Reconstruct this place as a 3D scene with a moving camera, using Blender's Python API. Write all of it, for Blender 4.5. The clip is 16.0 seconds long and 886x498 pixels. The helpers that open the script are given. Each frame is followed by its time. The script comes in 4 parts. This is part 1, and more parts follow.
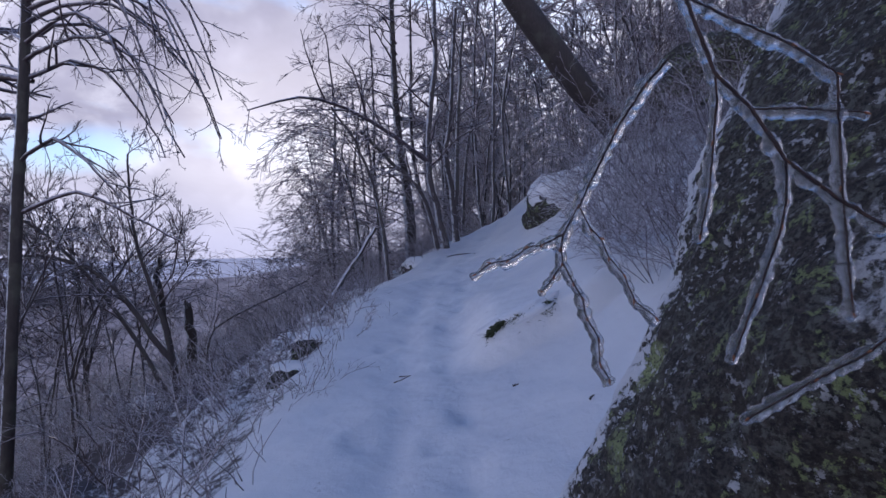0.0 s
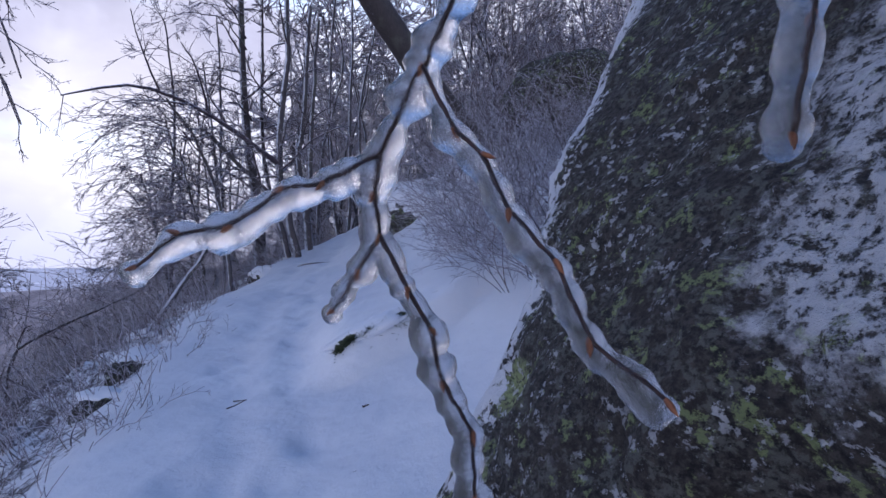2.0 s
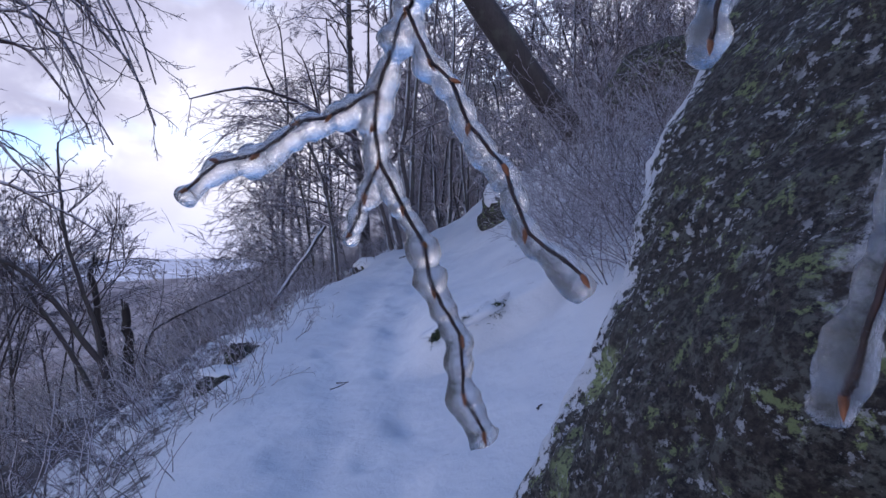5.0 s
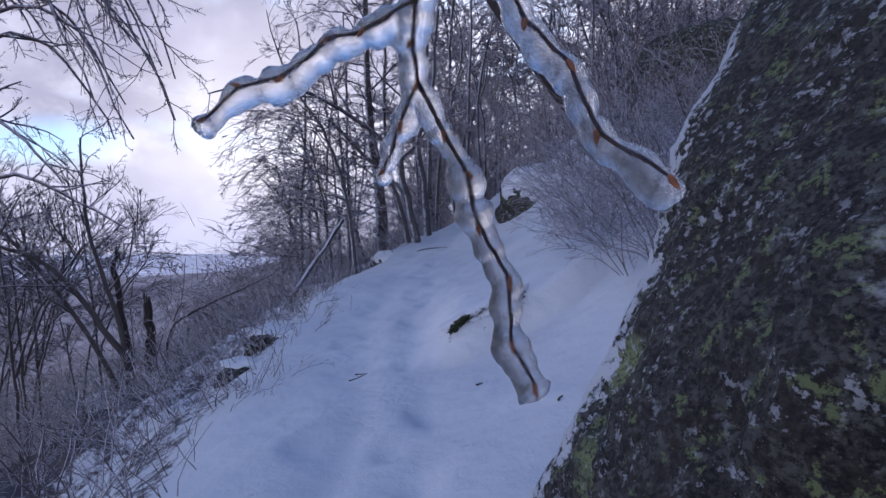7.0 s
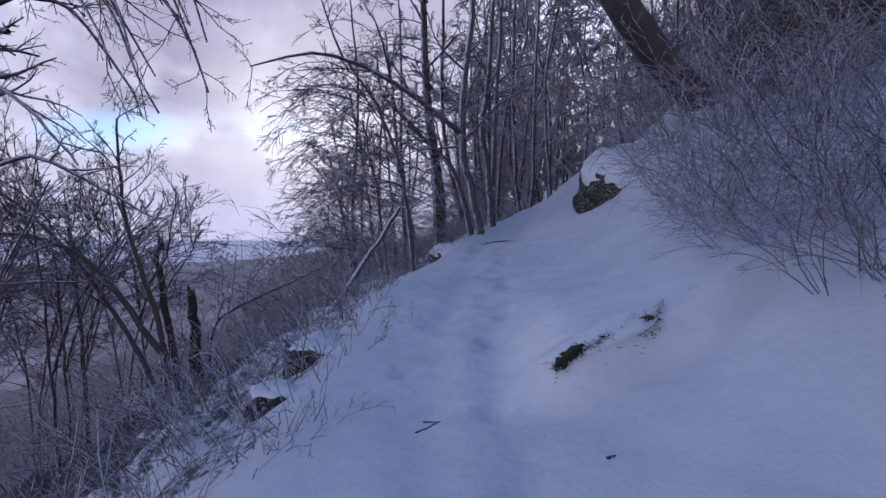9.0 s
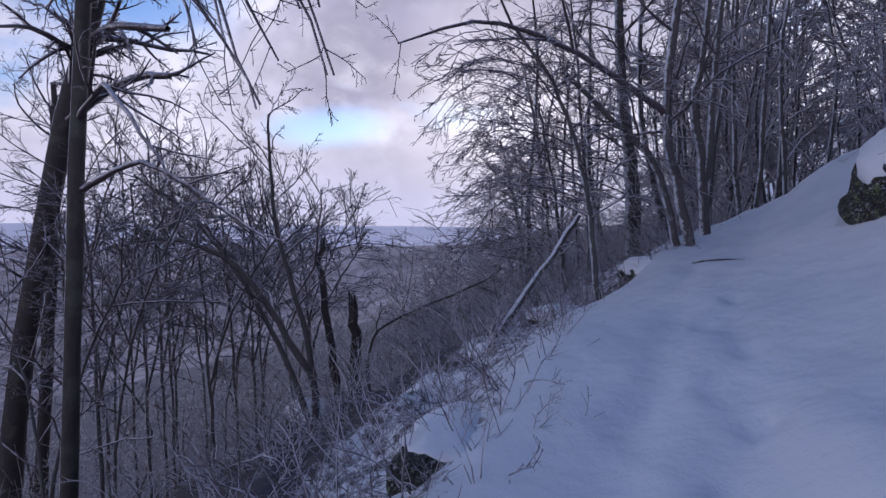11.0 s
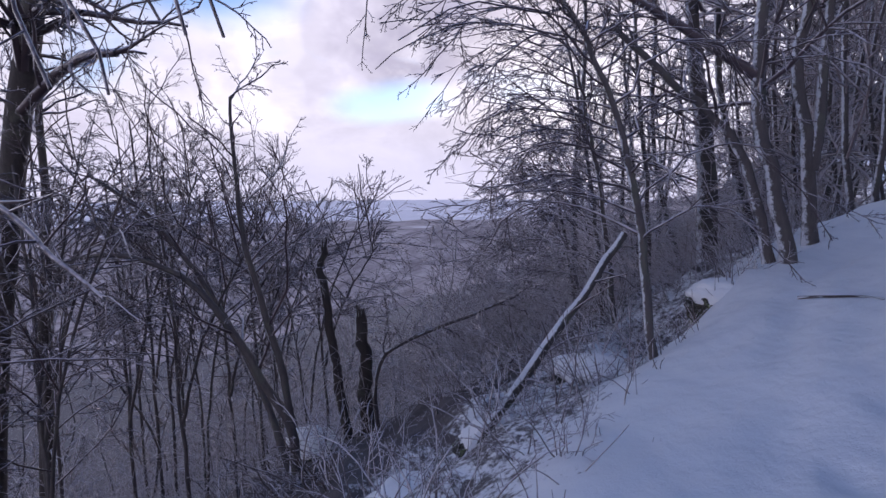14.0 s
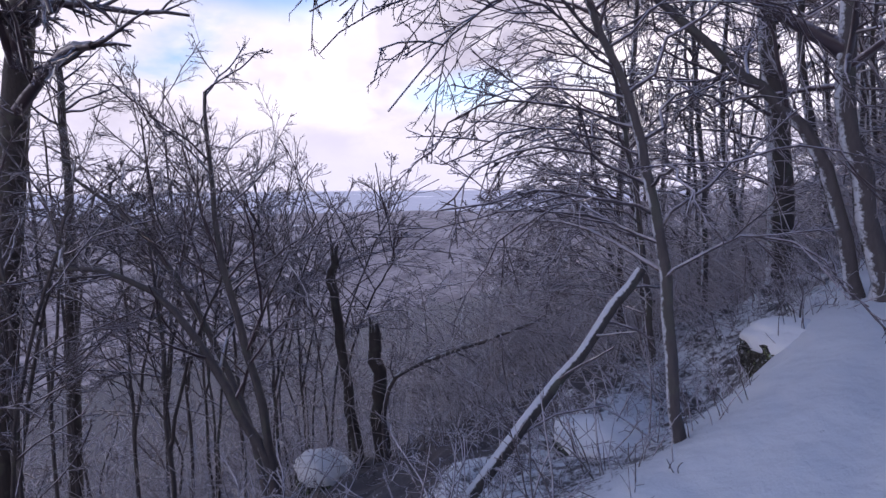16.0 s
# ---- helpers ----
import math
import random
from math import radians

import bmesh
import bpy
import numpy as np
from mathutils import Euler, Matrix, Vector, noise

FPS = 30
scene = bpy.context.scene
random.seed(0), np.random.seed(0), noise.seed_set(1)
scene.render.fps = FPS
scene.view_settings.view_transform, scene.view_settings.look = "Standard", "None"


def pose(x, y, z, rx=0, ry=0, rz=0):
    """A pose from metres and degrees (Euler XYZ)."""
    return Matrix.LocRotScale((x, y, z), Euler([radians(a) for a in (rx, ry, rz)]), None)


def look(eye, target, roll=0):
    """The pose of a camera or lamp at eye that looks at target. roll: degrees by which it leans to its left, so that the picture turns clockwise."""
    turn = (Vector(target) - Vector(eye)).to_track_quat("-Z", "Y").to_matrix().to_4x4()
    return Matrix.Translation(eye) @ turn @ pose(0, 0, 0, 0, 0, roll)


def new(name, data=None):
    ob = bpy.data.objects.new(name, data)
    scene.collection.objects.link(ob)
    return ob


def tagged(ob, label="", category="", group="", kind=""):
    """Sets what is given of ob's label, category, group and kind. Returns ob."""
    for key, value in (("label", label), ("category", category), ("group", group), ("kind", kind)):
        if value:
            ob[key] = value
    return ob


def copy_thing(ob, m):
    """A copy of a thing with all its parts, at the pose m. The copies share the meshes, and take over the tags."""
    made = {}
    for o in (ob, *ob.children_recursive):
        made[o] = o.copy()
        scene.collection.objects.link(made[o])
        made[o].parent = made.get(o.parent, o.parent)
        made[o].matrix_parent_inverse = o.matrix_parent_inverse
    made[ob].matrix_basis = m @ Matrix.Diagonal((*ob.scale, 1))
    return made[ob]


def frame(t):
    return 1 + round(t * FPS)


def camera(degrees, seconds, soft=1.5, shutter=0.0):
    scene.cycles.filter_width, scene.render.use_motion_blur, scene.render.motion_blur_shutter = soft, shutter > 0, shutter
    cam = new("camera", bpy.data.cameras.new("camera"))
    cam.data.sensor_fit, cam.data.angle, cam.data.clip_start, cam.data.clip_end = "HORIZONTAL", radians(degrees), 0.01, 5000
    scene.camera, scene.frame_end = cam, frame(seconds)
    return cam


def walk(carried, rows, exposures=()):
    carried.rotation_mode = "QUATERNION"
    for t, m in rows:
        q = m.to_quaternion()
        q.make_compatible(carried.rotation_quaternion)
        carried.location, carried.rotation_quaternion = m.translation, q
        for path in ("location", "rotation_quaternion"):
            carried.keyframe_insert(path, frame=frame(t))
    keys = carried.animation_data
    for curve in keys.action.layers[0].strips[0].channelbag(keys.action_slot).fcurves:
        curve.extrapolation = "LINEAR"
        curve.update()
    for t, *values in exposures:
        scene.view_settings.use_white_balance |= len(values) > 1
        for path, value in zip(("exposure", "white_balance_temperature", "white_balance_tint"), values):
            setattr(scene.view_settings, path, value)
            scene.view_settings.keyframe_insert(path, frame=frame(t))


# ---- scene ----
cam = camera(72.9, 16.0)
EXPOSURE, KELVIN, TINT = 0.18, 5700, 24
PATH = [
    (0, (0.156, 0.365, 1.629), (0.124, 2.365, 1.621), -1.0),
    (0.5, (0.211, 0.539, 1.63), (0.385, 2.532, 1.639), -0.4),
    (1, (0.217, 0.628, 1.616), (0.508, 2.607, 1.635), -0.3),
    (1.5, (0.22, 0.691, 1.613), (0.593, 2.656, 1.635), -0.4),
    (2, (0.233, 0.712, 1.605), (0.669, 2.663, 1.625), -0.6),
    (2.5, (0.239, 0.71, 1.6), (0.663, 2.665, 1.612), -0.6),
    (3, (0.236, 0.712, 1.59), (0.568, 2.684, 1.599), -0.3),
    (3.5, (0.24, 0.702, 1.593), (0.506, 2.684, 1.601), -0.2),
    (4, (0.249, 0.692, 1.589), (0.447, 2.682, 1.595), -0.2),
    (6.5, (0.285, 0.67, 1.563), (0.336, 2.669, 1.558), -0.2),
    (7, (0.26, 0.703, 1.555), (0.305, 2.702, 1.54), -0.3),
    (7.5, (0.196, 0.844, 1.526), (0.234, 2.844, 1.509), -0.1),
    (8, (0.113, 1.076, 1.497), (0.146, 3.075, 1.475), 0.1),
    (8.5, (0.067, 1.443, 1.526), (0.075, 3.443, 1.49), 0.1),
    (9, (0.018, 1.885, 1.619), (-0.104, 3.88, 1.565), 0.1),
    (9.5, (-0.019, 2.367, 1.677), (-0.319, 4.343, 1.62), 0.3),
    (10, (-0.062, 2.817, 1.743), (-0.536, 4.759, 1.682), 0.7),
    (12.5, (-0.263, 4.786, 2.116), (-1.145, 6.576, 1.974), -0.3),
    (13, (-0.309, 5.083, 2.155), (-1.204, 6.866, 2.011), -0.2),
    (13.5, (-0.295, 5.388, 2.187), (-1.202, 7.162, 2.016), -0.3),
    (14, (-0.269, 5.684, 2.26), (-1.186, 7.451, 2.071), -0.4),
    (14.5, (-0.281, 6.004, 2.315), (-1.264, 7.735, 2.12), -0.4),
    (15, (-0.268, 6.328, 2.341), (-1.302, 8.029, 2.149), -0.5),
    (15.5, (-0.229, 6.628, 2.392), (-1.32, 8.292, 2.193), -0.6),
    (16, (-0.194, 6.934, 2.421), (-1.312, 8.578, 2.201), -0.5),
]
walk(cam, [(t, look(eye, target, roll)) for t, eye, target, roll in PATH], exposures=[(0.0, EXPOSURE, KELVIN, TINT), (1.5, EXPOSURE + 0.31, KELVIN - 120, TINT - 2), (4.0, EXPOSURE + 0.33, KELVIN - 120, TINT - 2), (6.5, EXPOSURE + 0.20, KELVIN - 60, TINT - 1), (8.5, EXPOSURE - 0.02, KELVIN - 80, TINT + 1), (10.0, EXPOSURE - 0.10, KELVIN - 20, TINT + 2), (13.0, EXPOSURE + 0.11, KELVIN + 200, TINT + 2), (16.0, EXPOSURE + 0.40, KELVIN + 400, TINT + 3)])

# ---- world, sun ----
def toward(az, el):
    """Unit vector; az in degrees to the left of +y, el above the horizon."""
    a, e = radians(az), radians(el)
    return Vector((-math.sin(a) * math.cos(e), math.cos(a) * math.cos(e), math.sin(e)))


SUN_AZ, SUN_EL = 4.0, 13.0
world = bpy.data.worlds.new("winter_sky")
scene.world = world
world.use_nodes = True


class Net:
    """Small helper to wire shader nodes."""

    def __init__(self, tree):
        self.tree = tree
        tree.nodes.clear()

    def n(self, kind, **values):
        node = self.tree.nodes.new(kind)
        for key, value in values.items():
            if key.startswith("_"):
                node.inputs[key[1:].replace("_", " ")].default_value = value
            elif key == "operation":
                node.operation = value
            elif key == "blend_type":
                node.blend_type = value
            elif key == "data_type":
                node.data_type = value
            elif key == "attribute_name":
                node.attribute_name = value
            elif key == "sky_type":
                node.sky_type = value
        return node

    def link(self, a, b):
        self.tree.links.new(a, b)

    def math(self, op, a, b=0.0, clamp=False):
        node = self.tree.nodes.new("ShaderNodeMath")
        node.operation, node.use_clamp = op, clamp
        for k, v in ((0, a), (1, b)):
            if isinstance(v, (int, float)):
                node.inputs[k].default_value = v
            else:
                self.link(v, node.inputs[k])
        return node.outputs[0]

    def smooth(self, value, lo, hi):
        node = self.tree.nodes.new("ShaderNodeMapRange")
        node.interpolation_type = "SMOOTHSTEP"
        node.inputs["From Min"].default_value, node.inputs["From Max"].default_value = lo, hi
        self.link(value, node.inputs["Value"])
        return node.outputs["Result"]

    def noise(self, vector, scale, detail=4.0, rough=0.55, distort=0.0):
        node = self.tree.nodes.new("ShaderNodeTexNoise")
        node.inputs["Scale"].default_value, node.inputs["Detail"].default_value = scale, detail
        node.inputs["Roughness"].default_value, node.inputs["Distortion"].default_value = rough, distort
        if vector is not None:
            self.link(vector, node.inputs["Vector"])
        return node.outputs["Fac"]

    def mix(self, fac, a, b):
        node = self.tree.nodes.new("ShaderNodeMix")
        node.data_type = "RGBA"
        if isinstance(fac, (int, float)):
            node.inputs[0].default_value = fac
        else:
            self.link(fac, node.inputs[0])
        for k, v in ((6, a), (7, b)):
            if isinstance(v, tuple):
                node.inputs[k].default_value = (*v, 1.0)
            else:
                self.link(v, node.inputs[k])
        return node.outputs[2]

    def dot(self, vector, v):
        node = self.tree.nodes.new("ShaderNodeVectorMath")
        node.operation = "DOT_PRODUCT"
        node.inputs[1].default_value = tuple(v)
        self.link(vector, node.inputs[0])
        return node.outputs["Value"]

    def scaled(self, vector, v):
        node = self.tree.nodes.new("ShaderNodeVectorMath")
        node.operation = "MULTIPLY"
        node.inputs[1].default_value = tuple(v)
        self.link(vector, node.inputs[0])
        return node.outputs["Vector"]


def build_sky():
    w = Net(world.node_tree)
    sky = w.n("ShaderNodeTexSky", sky_type="NISHITA")
    sky.sun_disc, sky.sun_elevation, sky.sun_rotation = False, radians(SUN_EL), radians(-SUN_AZ)
    sky.air_density, sky.dust_density, sky.ozone_density = 1.0, 0.6, 1.6
    blue = w.scaled(sky.outputs["Color"], (0.085, 0.110, 0.138))
    d = w.n("ShaderNodeTexCoord").outputs["Generated"]
    ragged = w.n("ShaderNodeTexNoise", _Scale=6.0, _Detail=4.0, _Roughness=0.5)
    w.link(d, ragged.inputs["Vector"])
    push = w.n("ShaderNodeVectorMath", operation="MULTIPLY_ADD")
    push.inputs[1].default_value = (0.045, 0.045, 0.03)
    centred = w.n("ShaderNodeVectorMath", operation="SUBTRACT")
    centred.inputs[1].default_value = (0.5, 0.5, 0.5)
    w.link(ragged.outputs["Color"], centred.inputs[0])
    w.link(centred.outputs[0], push.inputs[0])
    w.link(d, push.inputs[2])
    dw = push.outputs[0]
    sep = w.n("ShaderNodeSeparateXYZ")
    w.link(d, sep.inputs[0])
    up = sep.outputs[2]
    flat = w.scaled(d, (1.0, 1.0, 2.6))
    puffs = w.noise(flat, 3.1, 6.0, 0.52, 0.3)
    wisps = w.noise(flat, 9.0, 5.0, 0.55, 0.2)
    body = w.math("ADD", puffs, w.math("MULTIPLY", w.math("SUBTRACT", wisps, 0.5), 0.14))
    # cover thins out towards the zenith and closes in at the horizon
    body = w.math("SUBTRACT", body, w.math("MULTIPLY", w.smooth(up, 0.30, 0.60), 0.36))
    body = w.math("ADD", body, w.math("MULTIPLY", w.smooth(up, 0.15, 0.05), 0.42))
    cover = w.smooth(body, 0.22, 0.46)
    # soft gaps of blue in the cover
    for az, el, size, amount in ((31.0, 8.6, 4.6, 0.85), (34.5, 8.0, 4.0, 0.7), (47.5, 17.0, 7.5, 0.85), (53.0, 18.5, 9.0, 0.9), (44.0, 20.5, 7.0, 0.7), (21.0, 27.5, 7.0, 0.6), (70.0, 26.0, 12.0, 0.8)):
        away = w.n("ShaderNodeVectorMath", operation="SUBTRACT")
        away.inputs[1].default_value = tuple(toward(az, el))
        w.link(dw, away.inputs[0])
        reach = w.n("ShaderNodeVectorMath", operation="LENGTH")
        w.link(w.scaled(away.outputs[0], (1.0, 1.0, 2.3)), reach.inputs[0])
        gap = w.smooth(reach.outputs["Value"], radians(size * 1.25), radians(size * 0.2))
        cover = w.math("MULTIPLY", cover, w.math("SUBTRACT", 1.0, w.math("MULTIPLY", gap, amount)))
    # grey undersides, broken up by finer billows
    billow = w.noise(w.scaled(d, (1.0, 1.0, 2.0)), 7.5, 8.0, 0.58, 0.25)
    grey = w.math("MULTIPLY", w.smooth(body, 0.44, 0.80), 0.55)
    for az, el, size, amount in ((27.5, 15.5, 10.0, 0.95), (20.0, 17.5, 10.5, 0.85), (10.0, 21.0, 13.0, 0.8), (35.0, 12.5, 5.0, 0.3), (44.0, 11.0, 7.0, 0.35), (12.0, 6.0, 5.0, 0.4), (24.0, 5.0, 5.0, 0.45), (60.0, 16.0, 16.0, 0.5)):
        dark = w.smooth(w.dot(dw, toward(az, el)), math.cos(radians(size)), math.cos(radians(size * 0.12)))
        shade = w.math("MULTIPLY", dark, w.math("MULTIPLY", w.smooth(billow, 0.18, 0.52), amount))
        grey = w.math("SUBTRACT", 1.0, w.math("MULTIPLY", w.math("SUBTRACT", 1.0, grey), w.math("SUBTRACT", 1.0, shade)))
    cloud = w.mix(grey, (0.92, 0.905, 0.895), (0.41, 0.395, 0.445))
    curl = w.math("ADD", 0.84, w.math("MULTIPLY", w.smooth(billow, 0.30, 0.70), 0.24))
    lit = w.n("ShaderNodeVectorMath", operation="SCALE")
    w.link(cloud, lit.inputs[0])
    w.link(curl, lit.inputs["Scale"])
    glow = w.smooth(w.dot(d, toward(16.0, 9.5)), math.cos(radians(13.0)), 1.0)
    cloud = w.mix(w.math("MULTIPLY", glow, 0.36), lit.outputs[0], (1.18, 1.10, 0.96))
    low = w.smooth(up, 0.12, -0.01)
    cloud = w.mix(w.math("MULTIPLY", low, 0.85), cloud, (0.60, 0.60, 0.68))
    colour = w.mix(cover, blue, cloud)
    back = w.n("ShaderNodeBackground")
    w.link(colour, back.inputs["Color"])
    back.inputs["Strength"].default_value = 1.0
    out = w.n("ShaderNodeOutputWorld")
    w.link(back.outputs[0], out.inputs[0])


build_sky()
sun = new("sun", bpy.data.lights.new("sun", "SUN"))
sun.data.energy, sun.data.angle, sun.data.color = 0.2, radians(14), (1.0, 0.88, 0.74)
sun.matrix_world = look((0, 0, 50), Vector((0, 0, 50)) - toward(SUN_AZ, SUN_EL))


# ---- materials ----
def material(name, maker):
    m = bpy.data.materials.new(name)
    m.use_nodes = True
    net = Net(m.node_tree)
    bsdf = net.n("ShaderNodeBsdfPrincipled")
    out = net.n("ShaderNodeOutputMaterial")
    net.link(bsdf.outputs[0], out.inputs[0])
    maker(net, bsdf)
    return m


def bump(net, bsdf, height, strength, distance):
    b = net.n("ShaderNodeBump", _Strength=strength, _Distance=distance)
    net.link(height, b.inputs["Height"])
    net.link(b.outputs[0], bsdf.inputs["Normal"])


def place(net):
    return net.n("ShaderNodeTexCoord").outputs["Object"]


def normal_of(net):
    return net.n("ShaderNodeNewGeometry").outputs["Normal"]


def where(net):
    return net.n("ShaderNodeNewGeometry").outputs["Position"]


def snow_maker(net, bsdf):
    p = where(net)
    fine, soft = net.noise(p, 90.0, 4.0, 0.6), net.noise(p, 5.0, 5.0, 0.5)
    patch = net.noise(p, 0.9, 3.0)
    white = net.mix(net.smooth(patch, 0.35, 0.65), (0.80, 0.81, 0.84), (0.90, 0.90, 0.91))
    mask = net.n("ShaderNodeAttribute", attribute_name="litter").outputs["Fac"]
    clumps = net.math("ADD", net.math("MULTIPLY", net.noise(p, 2.4, 6.0, 0.7), 0.6), net.math("MULTIPLY", net.noise(p, 17.0, 4.0, 0.7), 0.5))
    bare = net.smooth(net.math("ADD", clumps, net.math("MULTIPLY", mask, 0.42)), 0.68, 0.80)
    leaves = net.mix(net.noise(p, 45.0, 4.0, 0.7), (0.050, 0.040, 0.042), (0.17, 0.14, 0.14))
    net.link(net.mix(bare, white, leaves), bsdf.inputs["Base Color"])
    bsdf.inputs["Roughness"].default_value = 0.65
    bump(net, bsdf, net.math("ADD", net.math("MULTIPLY", fine, 0.12), soft), 0.6, 0.045)


def cap_maker(net, bsdf):
    p = where(net)
    net.link(net.mix(net.noise(p, 6.0), (0.83, 0.84, 0.88), (0.91, 0.91, 0.92)), bsdf.inputs["Base Color"])
    bsdf.inputs["Roughness"].default_value = 0.65
    bump(net, bsdf, net.math("ADD", net.math("MULTIPLY", net.noise(p, 120.0), 0.2), net.noise(p, 14.0, 5.0)), 0.5, 0.02)


def rock_maker(net, bsdf):
    p = net.scaled(where(net), (1.0, 0.7, 1.0))
    grain, mid, blot = net.noise(p, 70.0, 6.0, 0.7), net.noise(p, 24.0, 6.0, 0.7), net.noise(p, 5.0, 6.0, 0.65)
    stone = net.mix(net.smooth(grain, 0.36, 0.66), (0.004, 0.0035, 0.0035), (0.080, 0.068, 0.058))
    stone = net.mix(net.math("MULTIPLY", net.smooth(blot, 0.45, 0.62), 0.6), stone, (0.034, 0.025, 0.018))
    # grey-green crusts, and rounder patches of yellow-green lichen
    crusts = net.math("MULTIPLY", net.smooth(mid, 0.50, 0.57), net.smooth(grain, 0.36, 0.52))
    col = net.mix(net.math("MULTIPLY", crusts, 0.62), stone, (0.145, 0.15, 0.125))
    patches = net.math("MULTIPLY", net.smooth(net.noise(p, 14.0, 6.0, 0.68), 0.56, 0.60), net.smooth(grain, 0.42, 0.54))
    col = net.mix(patches, col, (0.20, 0.24, 0.10))

    def crust(centre_at, inner, outer, fine):
        dist = net.n("ShaderNodeVectorMath", operation="DISTANCE")
        dist.inputs[1].default_value = (centre_at[0], centre_at[1] * 0.7, centre_at[2])
        net.link(p, dist.inputs[0])
        ragged = net.math("ADD", dist.outputs["Value"], net.math("MULTIPLY", net.math("SUBTRACT", net.noise(p, 11.0, 6.0, 0.7), 0.5), outer * 1.5))
        return net.math("MULTIPLY", net.smooth(ragged, outer, inner), net.smooth(net.noise(p, fine, 5.0, 0.75), 0.40, 0.52))
    col = net.mix(crust((0.84, 2.42, 1.20), 0.05, 0.12, 60.0), col, (0.30, 0.35, 0.15))
    col = net.mix(crust((0.72, 2.35, 0.95), 0.03, 0.09, 60.0), col, (0.27, 0.32, 0.14))
    # frost and snow: a pale crusted field, small clumps, and plastered snow on the weather side
    pale = net.math("MAXIMUM", crust((1.03, 1.36, 1.63), 0.16, 0.25, 34.0), crust((1.22, 1.36, 1.92), 0.20, 0.32, 34.0))
    weather = net.n("ShaderNodeAttribute", attribute_name="weather").outputs["Fac"]
    facing = net.math("ADD", weather, net.math("MULTIPLY", net.dot(normal_of(net), (0.0, 0.45, 0.85)), 0.22))
    specks, zone = net.noise(p, 27.0, 5.0, 0.7), net.noise(p, 2.3, 4.0, 0.6)
    amount = net.math("ADD", net.math("MULTIPLY", facing, 0.36), net.math("ADD", specks, net.math("MULTIPLY", zone, 0.42)))
    snowy = net.smooth(amount, 0.95, 1.02)
    clumps = net.math("MULTIPLY", net.smooth(net.noise(p, 34.0, 5.0, 0.68), 0.555, 0.61), net.smooth(net.noise(p, 4.0, 4.0, 0.6), 0.40, 0.58))
    snowy = net.math("MAXIMUM", snowy, net.math("MAXIMUM", net.math("MULTIPLY", clumps, 0.62), net.math("MULTIPLY", pale, 0.72)))
    net.link(net.mix(snowy, col, (0.80, 0.81, 0.84)), bsdf.inputs["Base Color"])
    bsdf.inputs["Roughness"].default_value = 0.85
    height = net.math("ADD", net.math("ADD", net.math("MULTIPLY", grain, 0.35), net.math("MULTIPLY", mid, 0.8)), net.math("MULTIPLY", snowy, 0.35))
    bump(net, bsdf, height, 1.0, 0.03)


def bark_maker(dark, light, snow_dir, amount):
    def maker(net, bsdf):
        p = where(net)
        ridges = net.noise(net.scaled(p, (1.0, 1.0, 0.22)), 38.0, 5.0, 0.65)
        col = net.mix(ridges, dark, light)
        col = net.mix(net.math("MULTIPLY", net.smooth(net.noise(p, 4.0, 4.0), 0.5, 0.68), 0.5), col, (0.11, 0.115, 0.085))
        facing = net.dot(normal_of(net), snow_dir)
        cling = net.math("ADD", facing, net.math("ADD", net.math("MULTIPLY", net.noise(p, 9.0, 5.0, 0.65), 1.0), net.math("MULTIPLY", net.noise(p, 60.0, 3.0), 0.5)))
        net.link(net.mix(net.math("MULTIPLY", net.smooth(cling, amount, amount + 0.22), 0.9), col, (0.72, 0.74, 0.80)), bsdf.inputs["Base Color"])
        bsdf.inputs["Roughness"].default_value = 0.7
        bump(net, bsdf, ridges, 0.8, 0.012)
    return maker


def glazed_maker(dark, frost, edge):
    def maker(net, bsdf):
        p = where(net)
        facing = net.dot(normal_of(net), (-0.30, -0.35, 0.85))
        rime = net.math("ADD", net.math("MULTIPLY", facing, 0.5), net.noise(p, 13.0, 4.0, 0.6))
        shade = net.noise(p, 1.1, 2.0)
        bark = net.mix(net.smooth(shade, 0.35, 0.65), dark, tuple(c * 1.6 for c in dark))
        net.link(net.mix(net.smooth(rime, edge, edge + 0.35), bark, frost), bsdf.inputs["Base Color"])
        bsdf.inputs["Roughness"].default_value = 0.28
        bsdf.inputs["Coat Weight"].default_value = 0.6
        bsdf.inputs["Coat Roughness"].default_value = 0.12
    return maker


def ice_maker(net, bsdf):
    p = place(net)
    bsdf.inputs["Base Color"].default_value = (0.95, 0.96, 0.98, 1.0)
    bsdf.inputs["IOR"].default_value = 1.31
    cells, fine = net.noise(p, 560.0, 4.0, 0.65, 0.4), net.noise(p, 1100.0, 3.0, 0.6)
    # a thin frost lies on the upper side
    rime = net.math("ADD", net.math("MULTIPLY", net.dot(normal_of(net), (-0.15, 0.0, 1.0)), 0.45), cells)
    net.link(net.math("SUBTRACT", 1.0, net.math("MULTIPLY", net.smooth(rime, 0.72, 1.05), 0.07)), bsdf.inputs["Transmission Weight"])
    net.link(net.math("MULTIPLY", net.smooth(cells, 0.48, 0.75), 0.07), bsdf.inputs["Roughness"])
    bump(net, bsdf, net.math("ADD", cells, net.math("MULTIPLY", fine, 0.3)), 0.75, 0.0013)


def twig_maker(net, bsdf):
    p = place(net)
    net.link(net.mix(net.noise(p, 420.0, 4.0), (0.020, 0.009, 0.008), (0.070, 0.030, 0.022)), bsdf.inputs["Base Color"])
    bsdf.inputs["Roughness"].default_value = 0.5


